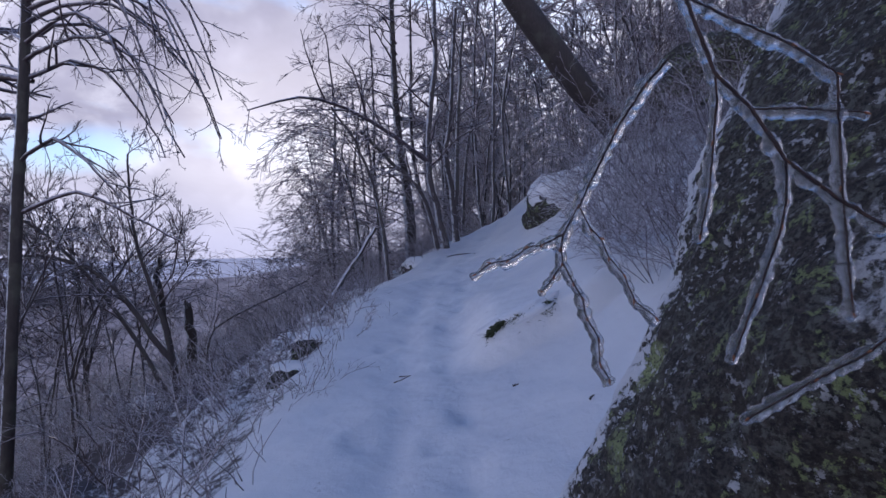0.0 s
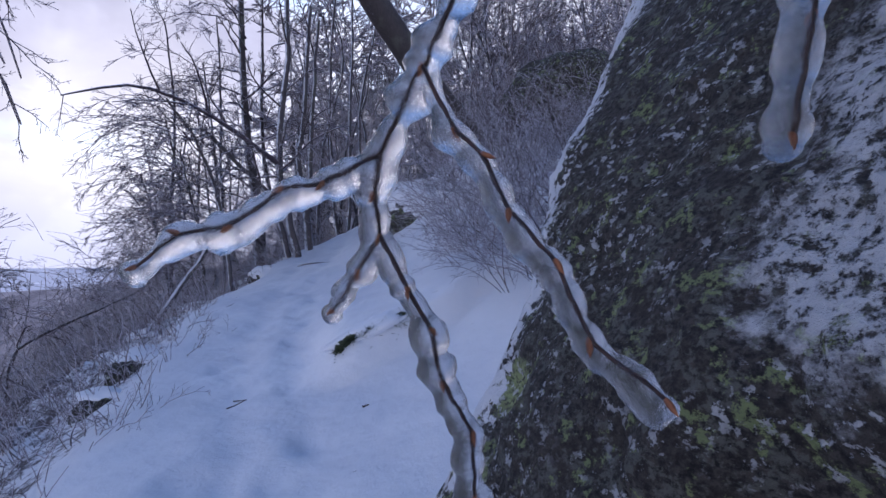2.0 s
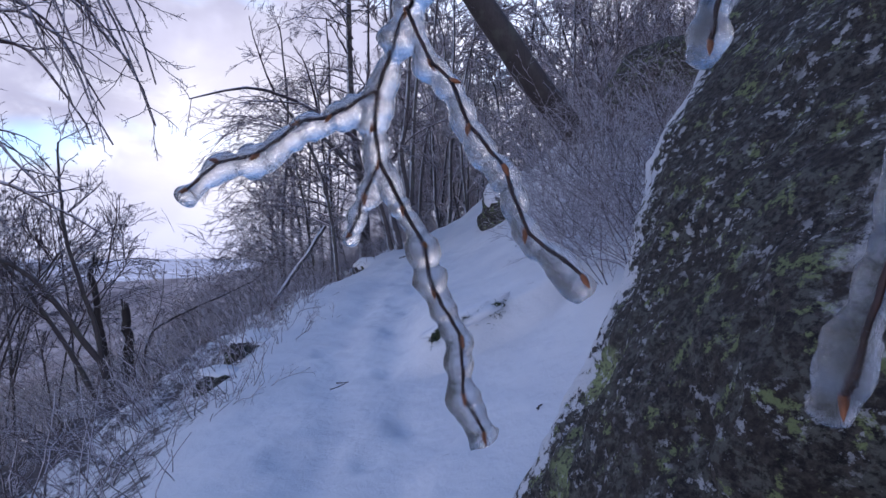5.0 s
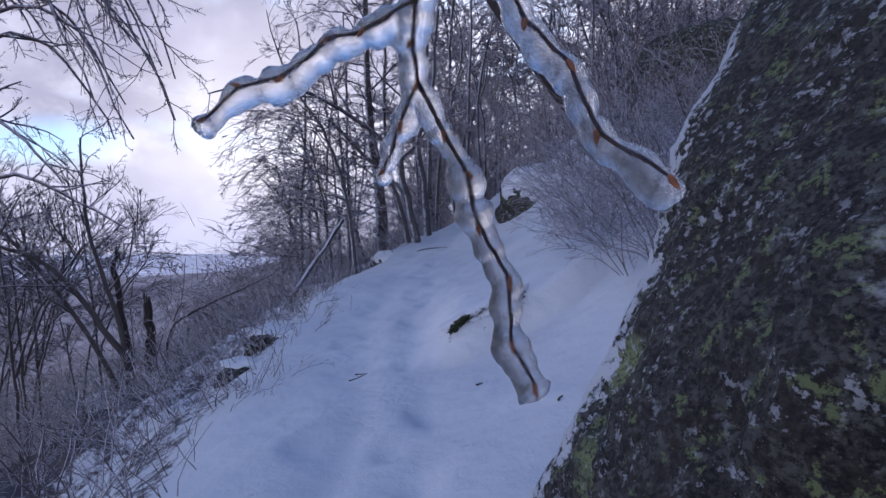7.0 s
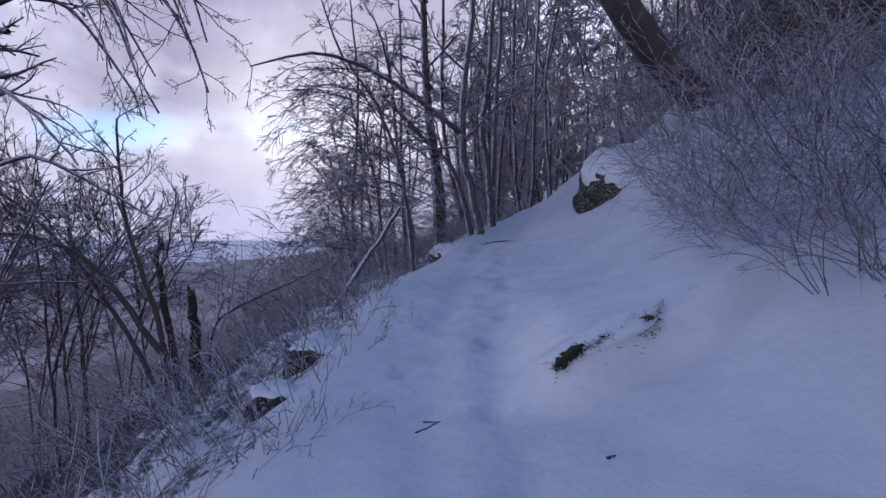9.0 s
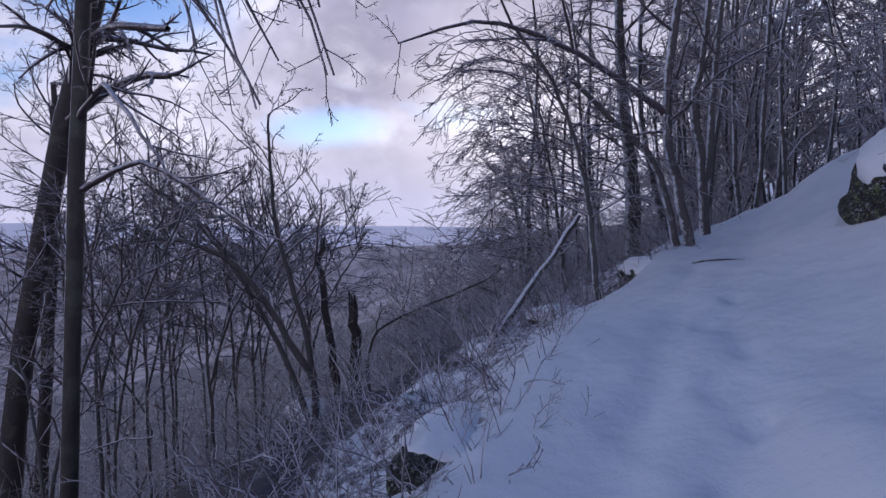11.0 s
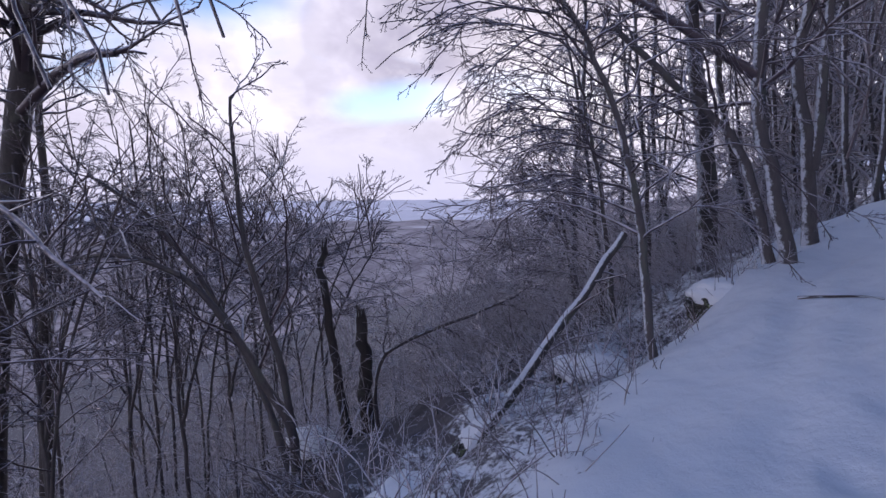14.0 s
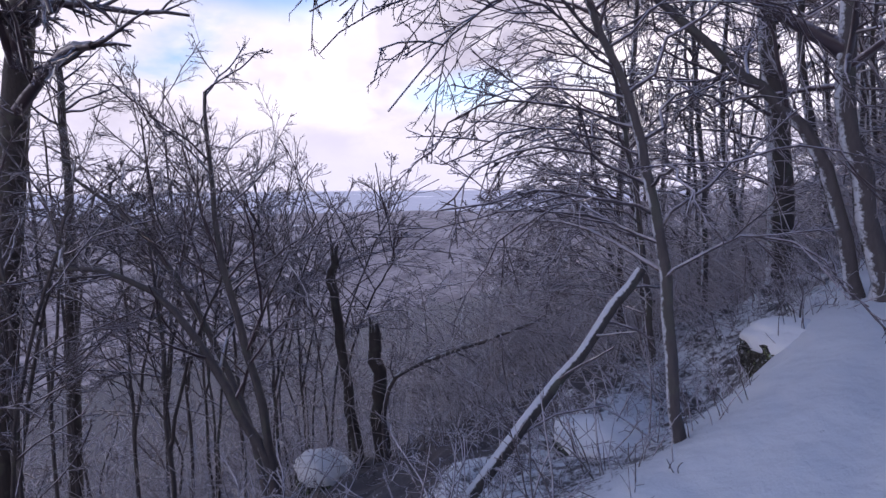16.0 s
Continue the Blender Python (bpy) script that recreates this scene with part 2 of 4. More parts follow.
def bud_maker(net, bsdf):
    p = place(net)
    net.link(net.mix(net.noise(p, 700.0, 3.0), (0.16, 0.045, 0.018), (0.42, 0.16, 0.06)), bsdf.inputs["Base Color"])
    bsdf.inputs["Roughness"].default_value = 0.5


def moss_maker(net, bsdf):
    p = where(net)
    net.link(net.mix(net.noise(p, 30.0, 4.0), (0.016, 0.020, 0.012), (0.085, 0.100, 0.045)), bsdf.inputs["Base Color"])
    bsdf.inputs["Roughness"].default_value = 0.9


def leaf_maker(net, bsdf):
    p = where(net)
    net.link(net.mix(net.noise(p, 60.0, 4.0), (0.07, 0.035, 0.02), (0.20, 0.10, 0.05)), bsdf.inputs["Base Color"])
    bsdf.inputs["Roughness"].default_value = 0.75


# distant ground with aerial haze painted in as pale tones and emission
def hazy_far_maker(near, far_tone, field, lo, hi, glow):
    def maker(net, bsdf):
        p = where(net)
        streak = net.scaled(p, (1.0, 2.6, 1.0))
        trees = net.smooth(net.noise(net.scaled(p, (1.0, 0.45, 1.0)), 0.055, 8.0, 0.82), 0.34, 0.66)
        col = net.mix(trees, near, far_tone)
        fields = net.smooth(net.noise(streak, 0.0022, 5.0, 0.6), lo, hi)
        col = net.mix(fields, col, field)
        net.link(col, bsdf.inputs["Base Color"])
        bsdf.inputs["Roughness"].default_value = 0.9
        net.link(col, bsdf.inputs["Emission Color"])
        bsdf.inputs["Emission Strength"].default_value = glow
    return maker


SNOW = material("trampled_snow", snow_maker)
CAP = material("fresh_snow", cap_maker)
ROCK = material("lichened_granite", rock_maker)
BARK = material("grey_bark", bark_maker((0.045, 0.036, 0.038), (0.135, 0.115, 0.115), (-0.80, -0.50, 0.25), 1.46))
BARK_DARK = material("dark_bark", bark_maker((0.024, 0.018, 0.018), (0.085, 0.068, 0.064), (-0.80, -0.50, 0.25), 1.50))
BARK_LOG = material("snowy_bark", bark_maker((0.020, 0.016, 0.017), (0.085, 0.072, 0.070), (-0.30, -0.35, 0.90), 1.30))
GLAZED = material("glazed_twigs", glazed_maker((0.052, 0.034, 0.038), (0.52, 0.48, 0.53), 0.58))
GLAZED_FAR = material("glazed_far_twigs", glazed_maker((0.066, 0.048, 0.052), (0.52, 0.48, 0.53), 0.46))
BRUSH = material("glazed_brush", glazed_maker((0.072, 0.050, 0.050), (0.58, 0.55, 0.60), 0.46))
# rimed twigs with distance haze mixed into bark and frost colours
VALLEY_HAZED = material("hazed_rimed_twigs", glazed_maker((0.165, 0.130, 0.134), (0.55, 0.51, 0.54), 0.38))
ICE = material("clear_ice", ice_maker)
TWIG = material("twig_bark", twig_maker)
BUD = material("bud_scales", bud_maker)
MOSS = material("dark_moss", moss_maker)
LEAF = material("dry_leaf", leaf_maker)


# ---- mesh helpers ----
def mesh_from(name, verts, quads, mat, smooth=True):
    verts, quads = np.asarray(verts, float), np.asarray(quads, int)
    me = bpy.data.meshes.new(name)
    me.vertices.add(len(verts))
    me.vertices.foreach_set("co", verts.ravel())
    me.loops.add(quads.size)
    me.polygons.add(len(quads))
    me.polygons.foreach_set("loop_start", np.arange(len(quads)) * quads.shape[1])
    me.loops.foreach_set("vertex_index", quads.ravel())
    me.polygons.foreach_set("use_smooth", np.full(len(quads), smooth))
    me.update(calc_edges=True)
    me.materials.append(mat)
    return me


def tubes(lines):
    """Vertices and quads of tapered tubes; each line is (points, radii, sides)."""
    groups = {}
    for pts, radii, sides in lines:
        groups.setdefault((len(pts), sides), []).append((pts, radii))
    all_v, all_q, start = [], [], 0
    for (n, sides), items in groups.items():
        p = np.array([i[0] for i in items], float)
        r = np.array([i[1] for i in items], float)
        t = np.gradient(p, axis=1)
        t /= np.linalg.norm(t, axis=2, keepdims=True) + 1e-9
        mean = t.mean(axis=1, keepdims=True)
        ref = np.where(np.abs(mean[..., 2:3]) > 0.75, np.array([1.0, 0.13, 0.0]), np.array([0.05, 0.1, 1.0]))
        a = np.cross(t, np.broadcast_to(ref, t.shape))
        a /= np.linalg.norm(a, axis=2, keepdims=True) + 1e-9
        b = np.cross(t, a)
        ang = np.arange(sides) * 2 * np.pi / sides
        ring = p[:, :, None] + r[:, :, None, None] * (np.cos(ang)[None, None, :, None] * a[:, :, None] + np.sin(ang)[None, None, :, None] * b[:, :, None])
        m = len(items)
        idx = start + np.arange(m * n * sides).reshape(m, n, sides)
        nxt = np.roll(idx, -1, axis=2)
        q = np.stack((idx[:, :-1], nxt[:, :-1], nxt[:, 1:], idx[:, 1:]), axis=-1)
        all_v.append(ring.reshape(-1, 3))
        all_q.append(q.reshape(-1, 4))
        start += m * n * sides
    return np.concatenate(all_v), np.concatenate(all_q)


def part(name, me, parent, label=""):
    ob = new(name, me)
    ob.parent = parent
    return tagged(ob, label)


def thing(name, at, label, category, group="", kind=""):
    ob = new(name)
    ob.location = at
    ob.empty_display_size = 0.1
    return tagged(ob, label, category, group, kind)


def smoothstep(lo, hi, v):
    k = np.clip((v - lo) / (hi - lo), 0, 1)
    return k * k * (3 - 2 * k)


# ---- the ground ----
def centre(y):
    return -0.2 + 0.025 * np.clip(y - 7, 0, 9) ** 2 + 0.16 * np.clip(y - 16, 0, 30)


def slope_integral(u):
    """Cross section of the hillside: trail bench, bank above it, steep fall below it."""
    u = np.asarray(u, float)
    out = 0.12 * np.clip(u, -0.6, 0.3)
    a = np.clip(u - 0.3, 0, 1.0)
    out = out + 0.12 * a + 0.19 * a * a
    b = np.clip(u - 1.3, 0, None)
    out = out + 0.58 * 38 * (1 - np.exp(-b / 38))
    c = np.clip(-0.6 - u, 0, 0.4)
    out = out - 0.12 * c - 0.60 * c * c
    e = np.clip(-1.0 - u, 0, None)
    return out - 0.60 * 118 * (1 - np.exp(-e / 118))


def wave(x, y, k, phase):
    return np.sin(x * k * 1.31 + phase) * np.cos(y * k * 0.93 + phase * 1.7) + 0.6 * np.sin(x * k * 2.3 - y * k * 1.9 + phase * 0.6)


PRINTS = [(0.20, 2.5), (0.02, 2.95), (0.24, 3.3), (0.05, 3.75), (0.22, 4.15), (0.10, 5.0), (0.26, 5.5), (0.08, 6.1), (0.25, 6.7), (0.06, 7.2),
          (0.22, 1.8), (0.0, 1.4), (-0.45, 3.0), (-0.42, 3.9), (-0.46, 5.7), (0.3, 7.8), (0.1, 8.4), (0.32, 9.0)]


def ground_height(x, y):
    x, y = np.asarray(x, float), np.asarray(y, float)
    u = x - centre(y)
    z = 12 * np.tanh((0.14 * y) / 12) - 0.02 + slope_integral(u)
    z = z - 0.16 * np.clip(y - 14.3, 0, 16) * (1 - smoothstep(1.6, 6.0, u))
    z = z + 0.34 * smoothstep(11.3, 14.2, y) * smoothstep(0.0, 1.2, u) * (1 - smoothstep(16, 24, y))
    z = z + 0.15 * smoothstep(9.8, 11.4, y) * smoothstep(0.2, 0.9, u) * (1 - smoothstep(16, 24, y))
    z = z + 0.26 * smoothstep(12.0, 14.3, y) * smoothstep(-0.7, 0.1, u) * (1 - smoothstep(16, 24, y))
    # the bank swells round the trailside rock; a hollow opens below the trail edge
    z = z + 0.75 * np.exp(-(((x - 2.95) / 0.95) ** 2 + ((y - 10.9) / 1.3) ** 2))
    z = z - 0.30 * np.exp(-(((x + 0.95) / 0.42) ** 2 + ((y - 11.55) / 0.6) ** 2))
    near = np.exp(-np.clip(np.hypot(x, y - 6) - 14, 0, None) / 6)
    # bank with the moss under its lip
    lip = 4.86 + 0.22 * (x - 0.4) + 0.03 * np.sin(x * 9)
    z = z + 0.24 * smoothstep(lip - 0.05, lip + 0.05, y) * smoothstep(0.15, 0.55, x) * (1 - smoothstep(5.6, 7.6, y)) * (1 - smoothstep(1.3, 2.4, x))
    # worn tread: a boot groove, a second line of steps
    z = z - near * (0.036 + 0.022 * np.sin(y * 2.9) * np.sin(y * 1.1)) * np.exp(-((u + 0.05 + 0.06 * np.sin(y * 1.3) + 0.03 * np.sin(y * 4.1)) / 0.15) ** 2)
    z = z - near * (0.018 + 0.018 * np.sin(y * 3.7 + 2) * np.sin(y * 0.9)) * np.exp(-((u - 0.38 - 0.07 * np.sin(y * 1.7 + 1)) / 0.13) ** 2)
    for px, py in PRINTS:
        z = z - 0.042 * np.exp(-(((x - px) / 0.075) ** 2 + ((y - py) / 0.14) ** 2) ** 2)
    z = z + near * (0.018 * wave(x, y, 2.1, 0.4) + 0.009 * wave(x, y, 6.5, 1.1) + 0.004 * wave(x, y, 15.0, 2.2))
    rough = smoothstep(-1.0, -2.2, u) * near
    z = z + rough * (0.09 * wave(x, y, 3.3, 2.0) + 0.05 * wave(x, y, 7.0, 0.3))
    # wooded spur across the head of the valley
    crest = np.maximum(7 + 0.149 * x + 2 * np.sin(x * 0.021) + 1.2 * np.sin(x * 0.07 + 1), -75)
    lift = np.exp(-((y - 380) / 110) ** 2) * np.clip(crest - z, 0, None)
    z = z - 0.22 * np.exp(-(((x + 1.0) / 0.6) ** 2 + ((y - 10.7) / 1.1) ** 2))
    return z + lift


def spread(lo, hi, step, limit, growth):
    mid = list(np.arange(lo, hi + 1e-6, step))
    s = step
    left, right = [lo], [hi]
    while left[-1] > -limit:
        s *= growth
        left.append(left[-1] - s)
    s = step
    while right[-1] < limit:
        s *= growth
        right.append(right[-1] + s)
    return np.array(left[:0:-1] + mid + right[1:])


def build_ground():
    gx, gy = spread(-3.0, 2.6, 0.06, 4300, 1.10), spread(1.2, 13.0, 0.06, 4300, 1.10)
    xx, yy = np.meshgrid(gx, gy, indexing="ij")
    zz = ground_height(xx, yy)
    v = np.stack((xx, yy, zz), -1).reshape(-1, 3)
    nx, ny = len(gx), len(gy)
    i = np.arange(nx * ny).reshape(nx, ny)
    q = np.stack((i[:-1, :-1], i[1:, :-1], i[1:, 1:], i[:-1, 1:]), -1).reshape(-1, 4)
    me = mesh_from("ground", v, q, SNOW)
    u = xx - centre(yy)
    # litter by cross slope; thinned past 60 m to pale the ground like haze
    mask = smoothstep(-0.70, -1.15, u) * 0.42 + smoothstep(-1.9, -3.4, u) * 0.38 - smoothstep(60, 200, np.hypot(xx, yy)) * 0.12 + smoothstep(2.6, 5.0, u) * smoothstep(9.5, 13.5, yy) * 0.40 + smoothstep(2.0, 3.5, u) * smoothstep(13.0, 15.0, yy) * 0.15
    layer = me.attributes.new("litter", "FLOAT", "POINT")
    layer.data.foreach_set("value", mask.reshape(-1).astype(np.float32))
    # painted haze: pale glowing colours past 170 m, paler still past 1300 m
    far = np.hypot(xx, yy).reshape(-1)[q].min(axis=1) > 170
    me.materials.append(material("hazy_valley_floor", hazy_far_maker((0.10, 0.085, 0.098), (0.33, 0.30, 0.325), (0.62, 0.62, 0.68), 0.58, 0.68, 0.24)))
    me.materials.append(material("hazy_far_plain", hazy_far_maker((0.27, 0.29, 0.36), (0.33, 0.34, 0.41), (0.72, 0.72, 0.76), 0.63, 0.70, 0.55)))
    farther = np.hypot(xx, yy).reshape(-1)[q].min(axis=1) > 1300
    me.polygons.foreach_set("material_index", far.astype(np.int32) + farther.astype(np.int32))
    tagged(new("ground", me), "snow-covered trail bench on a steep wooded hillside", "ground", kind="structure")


build_ground()


def gz(x, y):
    return float(ground_height(x, y))


# ---- rocks ----
def fbm(p, scale, octaves=4):
    return noise.fractal(Vector(p) * scale, 0.9, 2.1, octaves)


def rock_mesh(name, size, seed, mat, rough=0.22, detail=4, flat=0.0):
    bm = bmesh.new()
    bmesh.ops.create_icosphere(bm, subdivisions=detail, radius=1.0)
    off = Vector((seed * 3.7, seed * 1.9, seed * 5.1))
    for v in bm.verts:
        d = v.co.normalized()
        cell = noise.cell(d * 1.6 + off) * 0.10
        k = 1 + rough * fbm(d + off, 1.1) + 0.4 * rough * fbm(d + off, 3.5) + cell * rough
        v.co = Vector((d.x * k * size[0], d.y * k * size[1], max(d.z, -1 + flat) * k * size[2]))
    me = bpy.data.meshes.new(name)
    bm.to_mesh(me)
    bm.free()
    me.polygons.foreach_set("use_smooth", [True] * len(me.polygons))
    me.materials.append(mat)
    return me


def snowy_rock(name, at, size, seed, label, cap=0.5, turn=0.0, cap_shift=(0, 0)):
    t = thing(name, at, label, "rock")
    t.rotation_euler = (0, 0, radians(turn))
    part("stone", rock_mesh("stone", size, seed, ROCK), t)
    if cap > 0:
        c = part("snow_cap", rock_mesh("snow_cap", (size[0] * (1.03 if cap > 0.4 else 0.62), size[1] * (1.03 if cap > 0.4 else 0.62), size[2] * cap), seed + 0.13, CAP, 0.20), t, "thick cap of fresh snow")
        c.location = (cap_shift[0], cap_shift[1], size[2] * (1.02 - cap * 0.62))
    return t


def great_boulder():
    """The tall boulder that leans over the trail: a lofted block with a dark face and a snow-plastered end."""
    rings, zs = [], np.concatenate((np.linspace(-0.3, 3.2, 120), np.linspace(3.25, 4.6, 26)))
    for z in zs:
        k = z - 1.464
        xf = 0.93 + 0.50 * k + 0.04 * k * k
        ye = 2.66 + 0.20 * max(k, -0.6) + 0.05 * k * k
        shrink = 1 - 0.55 * smoothstep(3.0, 4.7, np.array(z)).item()
        poly = [(xf + 0.10, -1.4), (xf, ye), (xf + 0.95 - 0.2 * (z - 0.8), ye + 1.40), (xf + 2.1, ye + 1.9), (4.9, 2.2), (4.6, -1.6), (2.4, -2.2)]
        cx, cy = 3.0, 0.8
        poly = [((x - cx) * shrink + cx, (y - cy) * shrink + cy) for x, y in poly]
        pts = []
        for a, b, steps in zip(poly, poly[1:] + poly[:1], (110, 48, 26, 22, 22, 22, 22)):
            for s in np.linspace(0, 1, steps, endpoint=False):
                pts.append((a[0] + (b[0] - a[0]) * s, a[1] + (b[1] - a[1]) * s))
        pts = np.array(pts)
        for _ in range(3):
            pts = 0.5 * pts + 0.25 * (np.roll(pts, 1, 0) + np.roll(pts, -1, 0))
        rings.append([(x, y, z) for x, y in pts])
    v = np.array(rings)
    n, m = v.shape[:2]
    flatv = v.reshape(-1, 3)
    for i in range(len(flatv)):
        p = Vector(flatv[i])
        out = Vector((flatv[i][0] - 3.0, flatv[i][1] - 0.8, 0)).normalized()
        k = 0.075 * fbm(p, 0.9) + 0.040 * fbm(p + Vector((7, 3, 1)), 3.2) + 0.016 * fbm(p, 9.0) + 0.006 * fbm(p, 26.0)
        flatv[i] += np.array(out * k)
        # undercut towards the foot
        if flatv[i][0] < 2.4:
            flatv[i][0] += 0.30 * smoothstep(1.44, 1.00, flatv[i][2]) * smoothstep(1.80, 1.40, flatv[i][1])
    i = np.arange(n * m).reshape(n, m)
    j = np.roll(i, -1, 1)
    q = np.stack((i[:-1], i[1:], j[1:], j[:-1]), -1).reshape(-1, 4)
    me = mesh_from("boulder", flatv, q, ROCK)
    ring = np.arange(m)
    side_on = smoothstep(102, 112, ring) * (1 - smoothstep(215, 235, ring))
    layer = me.attributes.new("weather", "FLOAT", "POINT")
    layer.data.foreach_set("value", np.tile(side_on, n).astype(np.float32))
    bm = bmesh.new()
    bm.from_mesh(me)
    bm.verts.ensure_lookup_table()
    bm.faces.new([bm.verts[k] for k in i[-1]])
    bm.to_mesh(me)
    bm.free()
    tagged(new("boulder", me), "tall granite boulder with green lichen and plastered snow beside the trail", "boulder")


great_boulder()
snowy_rock("trailside_rock", (1.86, 10.50, 2.06), (0.52, 0.50, 0.56), 2.0, "snow-capped granite rock with a dark end", 0.85, 10, (0.12, -0.02))
snowy_rock("outcrop", (5.0, 10.7, 4.35), (1.25, 1.0, 0.85), 5.0, "brown overhanging rock outcrop with plastered snow", 0.0, 15)
snowy_rock("ledge_rock", (-1.30, 6.55, 0.54), (0.24, 0.27, 0.18), 7.0, "small dark rock ledge under snow at the trail edge", 0.5, 20, (0.08, 0.14))
snowy_rock("ledge_rock", (-1.32, 5.78, 0.40), (0.20, 0.24, 0.16), 8.2, "mossy broken rock below the trail edge", 0.45, 60, (0.10, 0.06))
snowy_rock("ledge_rock", (-1.28, 7.05, 0.50), (0.32, 0.42, 0.18), 9.4, "rounded rock deep in snow at the trail edge", 0.9, 0)
snowy_rock("hollow_rock", (-0.50, 11.72, 1.17), (0.34, 0.29, 0.22), 11.0, "snow-covered rock with a dark hollow beneath", 0.68, 0, (0.05, 0.02))
snowy_rock("edge_rock", (-1.72, 9.45, 0.40), (0.34, 0.32, 0.22), 12.0, "snowy mound of rock under the leaning log", 0.9, 30)
snowy_rock("edge_rock", (-2.05, 8.75, 0.10), (0.34, 0.40, 0.26), 13.0, "snow-covered rock on the slope edge", 0.9, 70)
snowy_rock("edge_rock", (-1.30, 10.5, 0.71), (0.40, 0.26, 0.17), 14.0, "low rock under smooth snow", 0.95, 0)
snowy_rock("valley_rock", (-6.1, 12.6, -1.70), (0.42, 0.35, 0.30), 15.0, "snow-topped rock among stems", 0.8, 0)


# ---- growing branches ----
def run(rng, p, d, length, r0, r1, n, wob, droop):
    """One branch as points and radii; droop > 0 bends it down, < 0 up."""
    pts, d = [np.array(p, float)], np.array(d, float)
    step = length / n
    for _ in range(n):
        d = d + rng.normal(0, wob, 3) + np.array((0, 0, -droop))
        d /= np.linalg.norm(d)
        pts.append(pts[-1] + d * step)
    return np.array(pts), np.linspace(r0, r1, n + 1)


def side(rng, d, angle):
    d = d / np.linalg.norm(d)
    v = rng.normal(0, 1, 3)
    v -= d * v.dot(d)
    v /= np.linalg.norm(v) + 1e-9
    return d * math.cos(angle) + v * math.sin(angle)


def shoots(rng, line, count, lo, hi, angle, length, ratio, rmin, n, wob, droop, sides, up=0.0):
    """Child branches along a parent line."""
    pts, radii = line[0], line[1]
    out = []
    for s in np.sort(rng.uniform(lo, hi, count)):
        k = s * (len(pts) - 1)
        i = min(int(k), len(pts) - 2)
        p = pts[i] + (pts[i + 1] - pts[i]) * (k - i)
        r = radii[i] + (radii[i + 1] - radii[i]) * (k - i)
        d = side(rng, pts[i + 1] - pts[i], angle * rng.uniform(0.65, 1.3)) + np.array((0, 0, up))
        L = length * rng.uniform(0.55, 1.25) * (1.12 - 0.55 * s)
        r0 = max(r * ratio, rmin)
        q, rr = run(rng, p, d / np.linalg.norm(d), L, r0, max(r0 * 0.35, rmin * 0.75), n, wob, droop)
        out.append((q, rr, sides))
    return out


def crown(rng, mains, spec):
    """Further orders of branching from the main lines."""
    layers, parents = [], mains
    for s in spec:
        kids = []
        for line in parents:
            L = np.linalg.norm(np.diff(line[0], axis=0), axis=1).sum()
            kids += shoots(rng, line, s["n"], s.get("lo", 0.2), s.get("hi", 1.0), s["angle"], L * s["len"], s["ratio"], s["rmin"], s["seg"], s["wob"], s["droop"], s["sides"], s.get("up", 0.0))
        layers.append(kids)
        parents = kids
    return layers


def wobbled(rng, pts, r0, r1, sides, n=16, amp=0.02):
    """A trunk through a few set points, smoothed and made uneven."""
    pts = np.array(pts, float)
    t = np.linspace(0, len(pts) - 1, n)
    i = np.clip(t.astype(int), 0, len(pts) - 2)
    f = (t - i)[:, None]
    p0, p1, p2, p3 = pts[np.clip(i - 1, 0, None)], pts[i], pts[i + 1], pts[np.clip(i + 2, None, len(pts) - 1)]
    line = 0.5 * (2 * p1 + (p2 - p0) * f + (2 * p0 - 5 * p1 + 4 * p2 - p3) * f ** 2 + (3 * p1 - 3 * p2 + p3 - p0) * f ** 3)
    line[1:-1] += rng.normal(0, amp, (n - 2, 3)) * np.array((1, 1, 0.3))
    radii = np.linspace(r0, r1, n) * (1 + rng.normal(0, 0.03, n))
    radii[0] *= 1.25
    return line, radii, sides


FINE = [dict(n=6, angle=0.75, len=0.42, ratio=0.6, rmin=0.0048, seg=4, wob=0.12, droop=0.02, sides=4),
        dict(n=6, angle=0.75, len=0.40, ratio=0.6, rmin=0.0034, seg=3, wob=0.14, droop=0.03, sides=3),
        dict(n=4, angle=0.8, len=0.36, ratio=0.7, rmin=0.0026, seg=1, wob=0.15, droop=0.03, sides=3)]
SPRAY = [dict(n=7, angle=0.62, len=0.40, ratio=0.62, rmin=0.0046, seg=4, wob=0.07, droop=0.03, sides=4, lo=0.15),
         dict(n=6, angle=0.62, len=0.38, ratio=0.62, rmin=0.0034, seg=3, wob=0.08, droop=0.02, sides=3, lo=0.15),
         dict(n=4, angle=0.70, len=0.30, ratio=0.75, rmin=0.0027, seg=1, wob=0.10, droop=0.0, sides=3)]


def sweeps(seed, axis, count, zlo, zhi, az, az_spread, length, rise=0.14, fall=0.10, r=0.0105):
    """Long limbs that leave a stem, rise a little and hang at their ends; axis gives the stem's (x, y) at a height."""
    rng = np.random.default_rng(seed)
    out = []
    for z in np.linspace(zlo, zhi, count):
        h = toward(az + rng.normal(0, az_spread), 0)
        L = length * rng.uniform(0.65, 1.2)
        x, y = axis(z)
        up, down = rise * rng.uniform(0.5, 1.6), fall * rng.uniform(-0.4, 1.8)
        out.append(([(x + h.x * L * s, y + h.y * L * s, z + L * k) for s, k in ((0, 0), (0.3, up), (0.65, up * 1.1), (1.0, -down))], r * rng.uniform(0.8, 1.2), 0.0042))
    return out


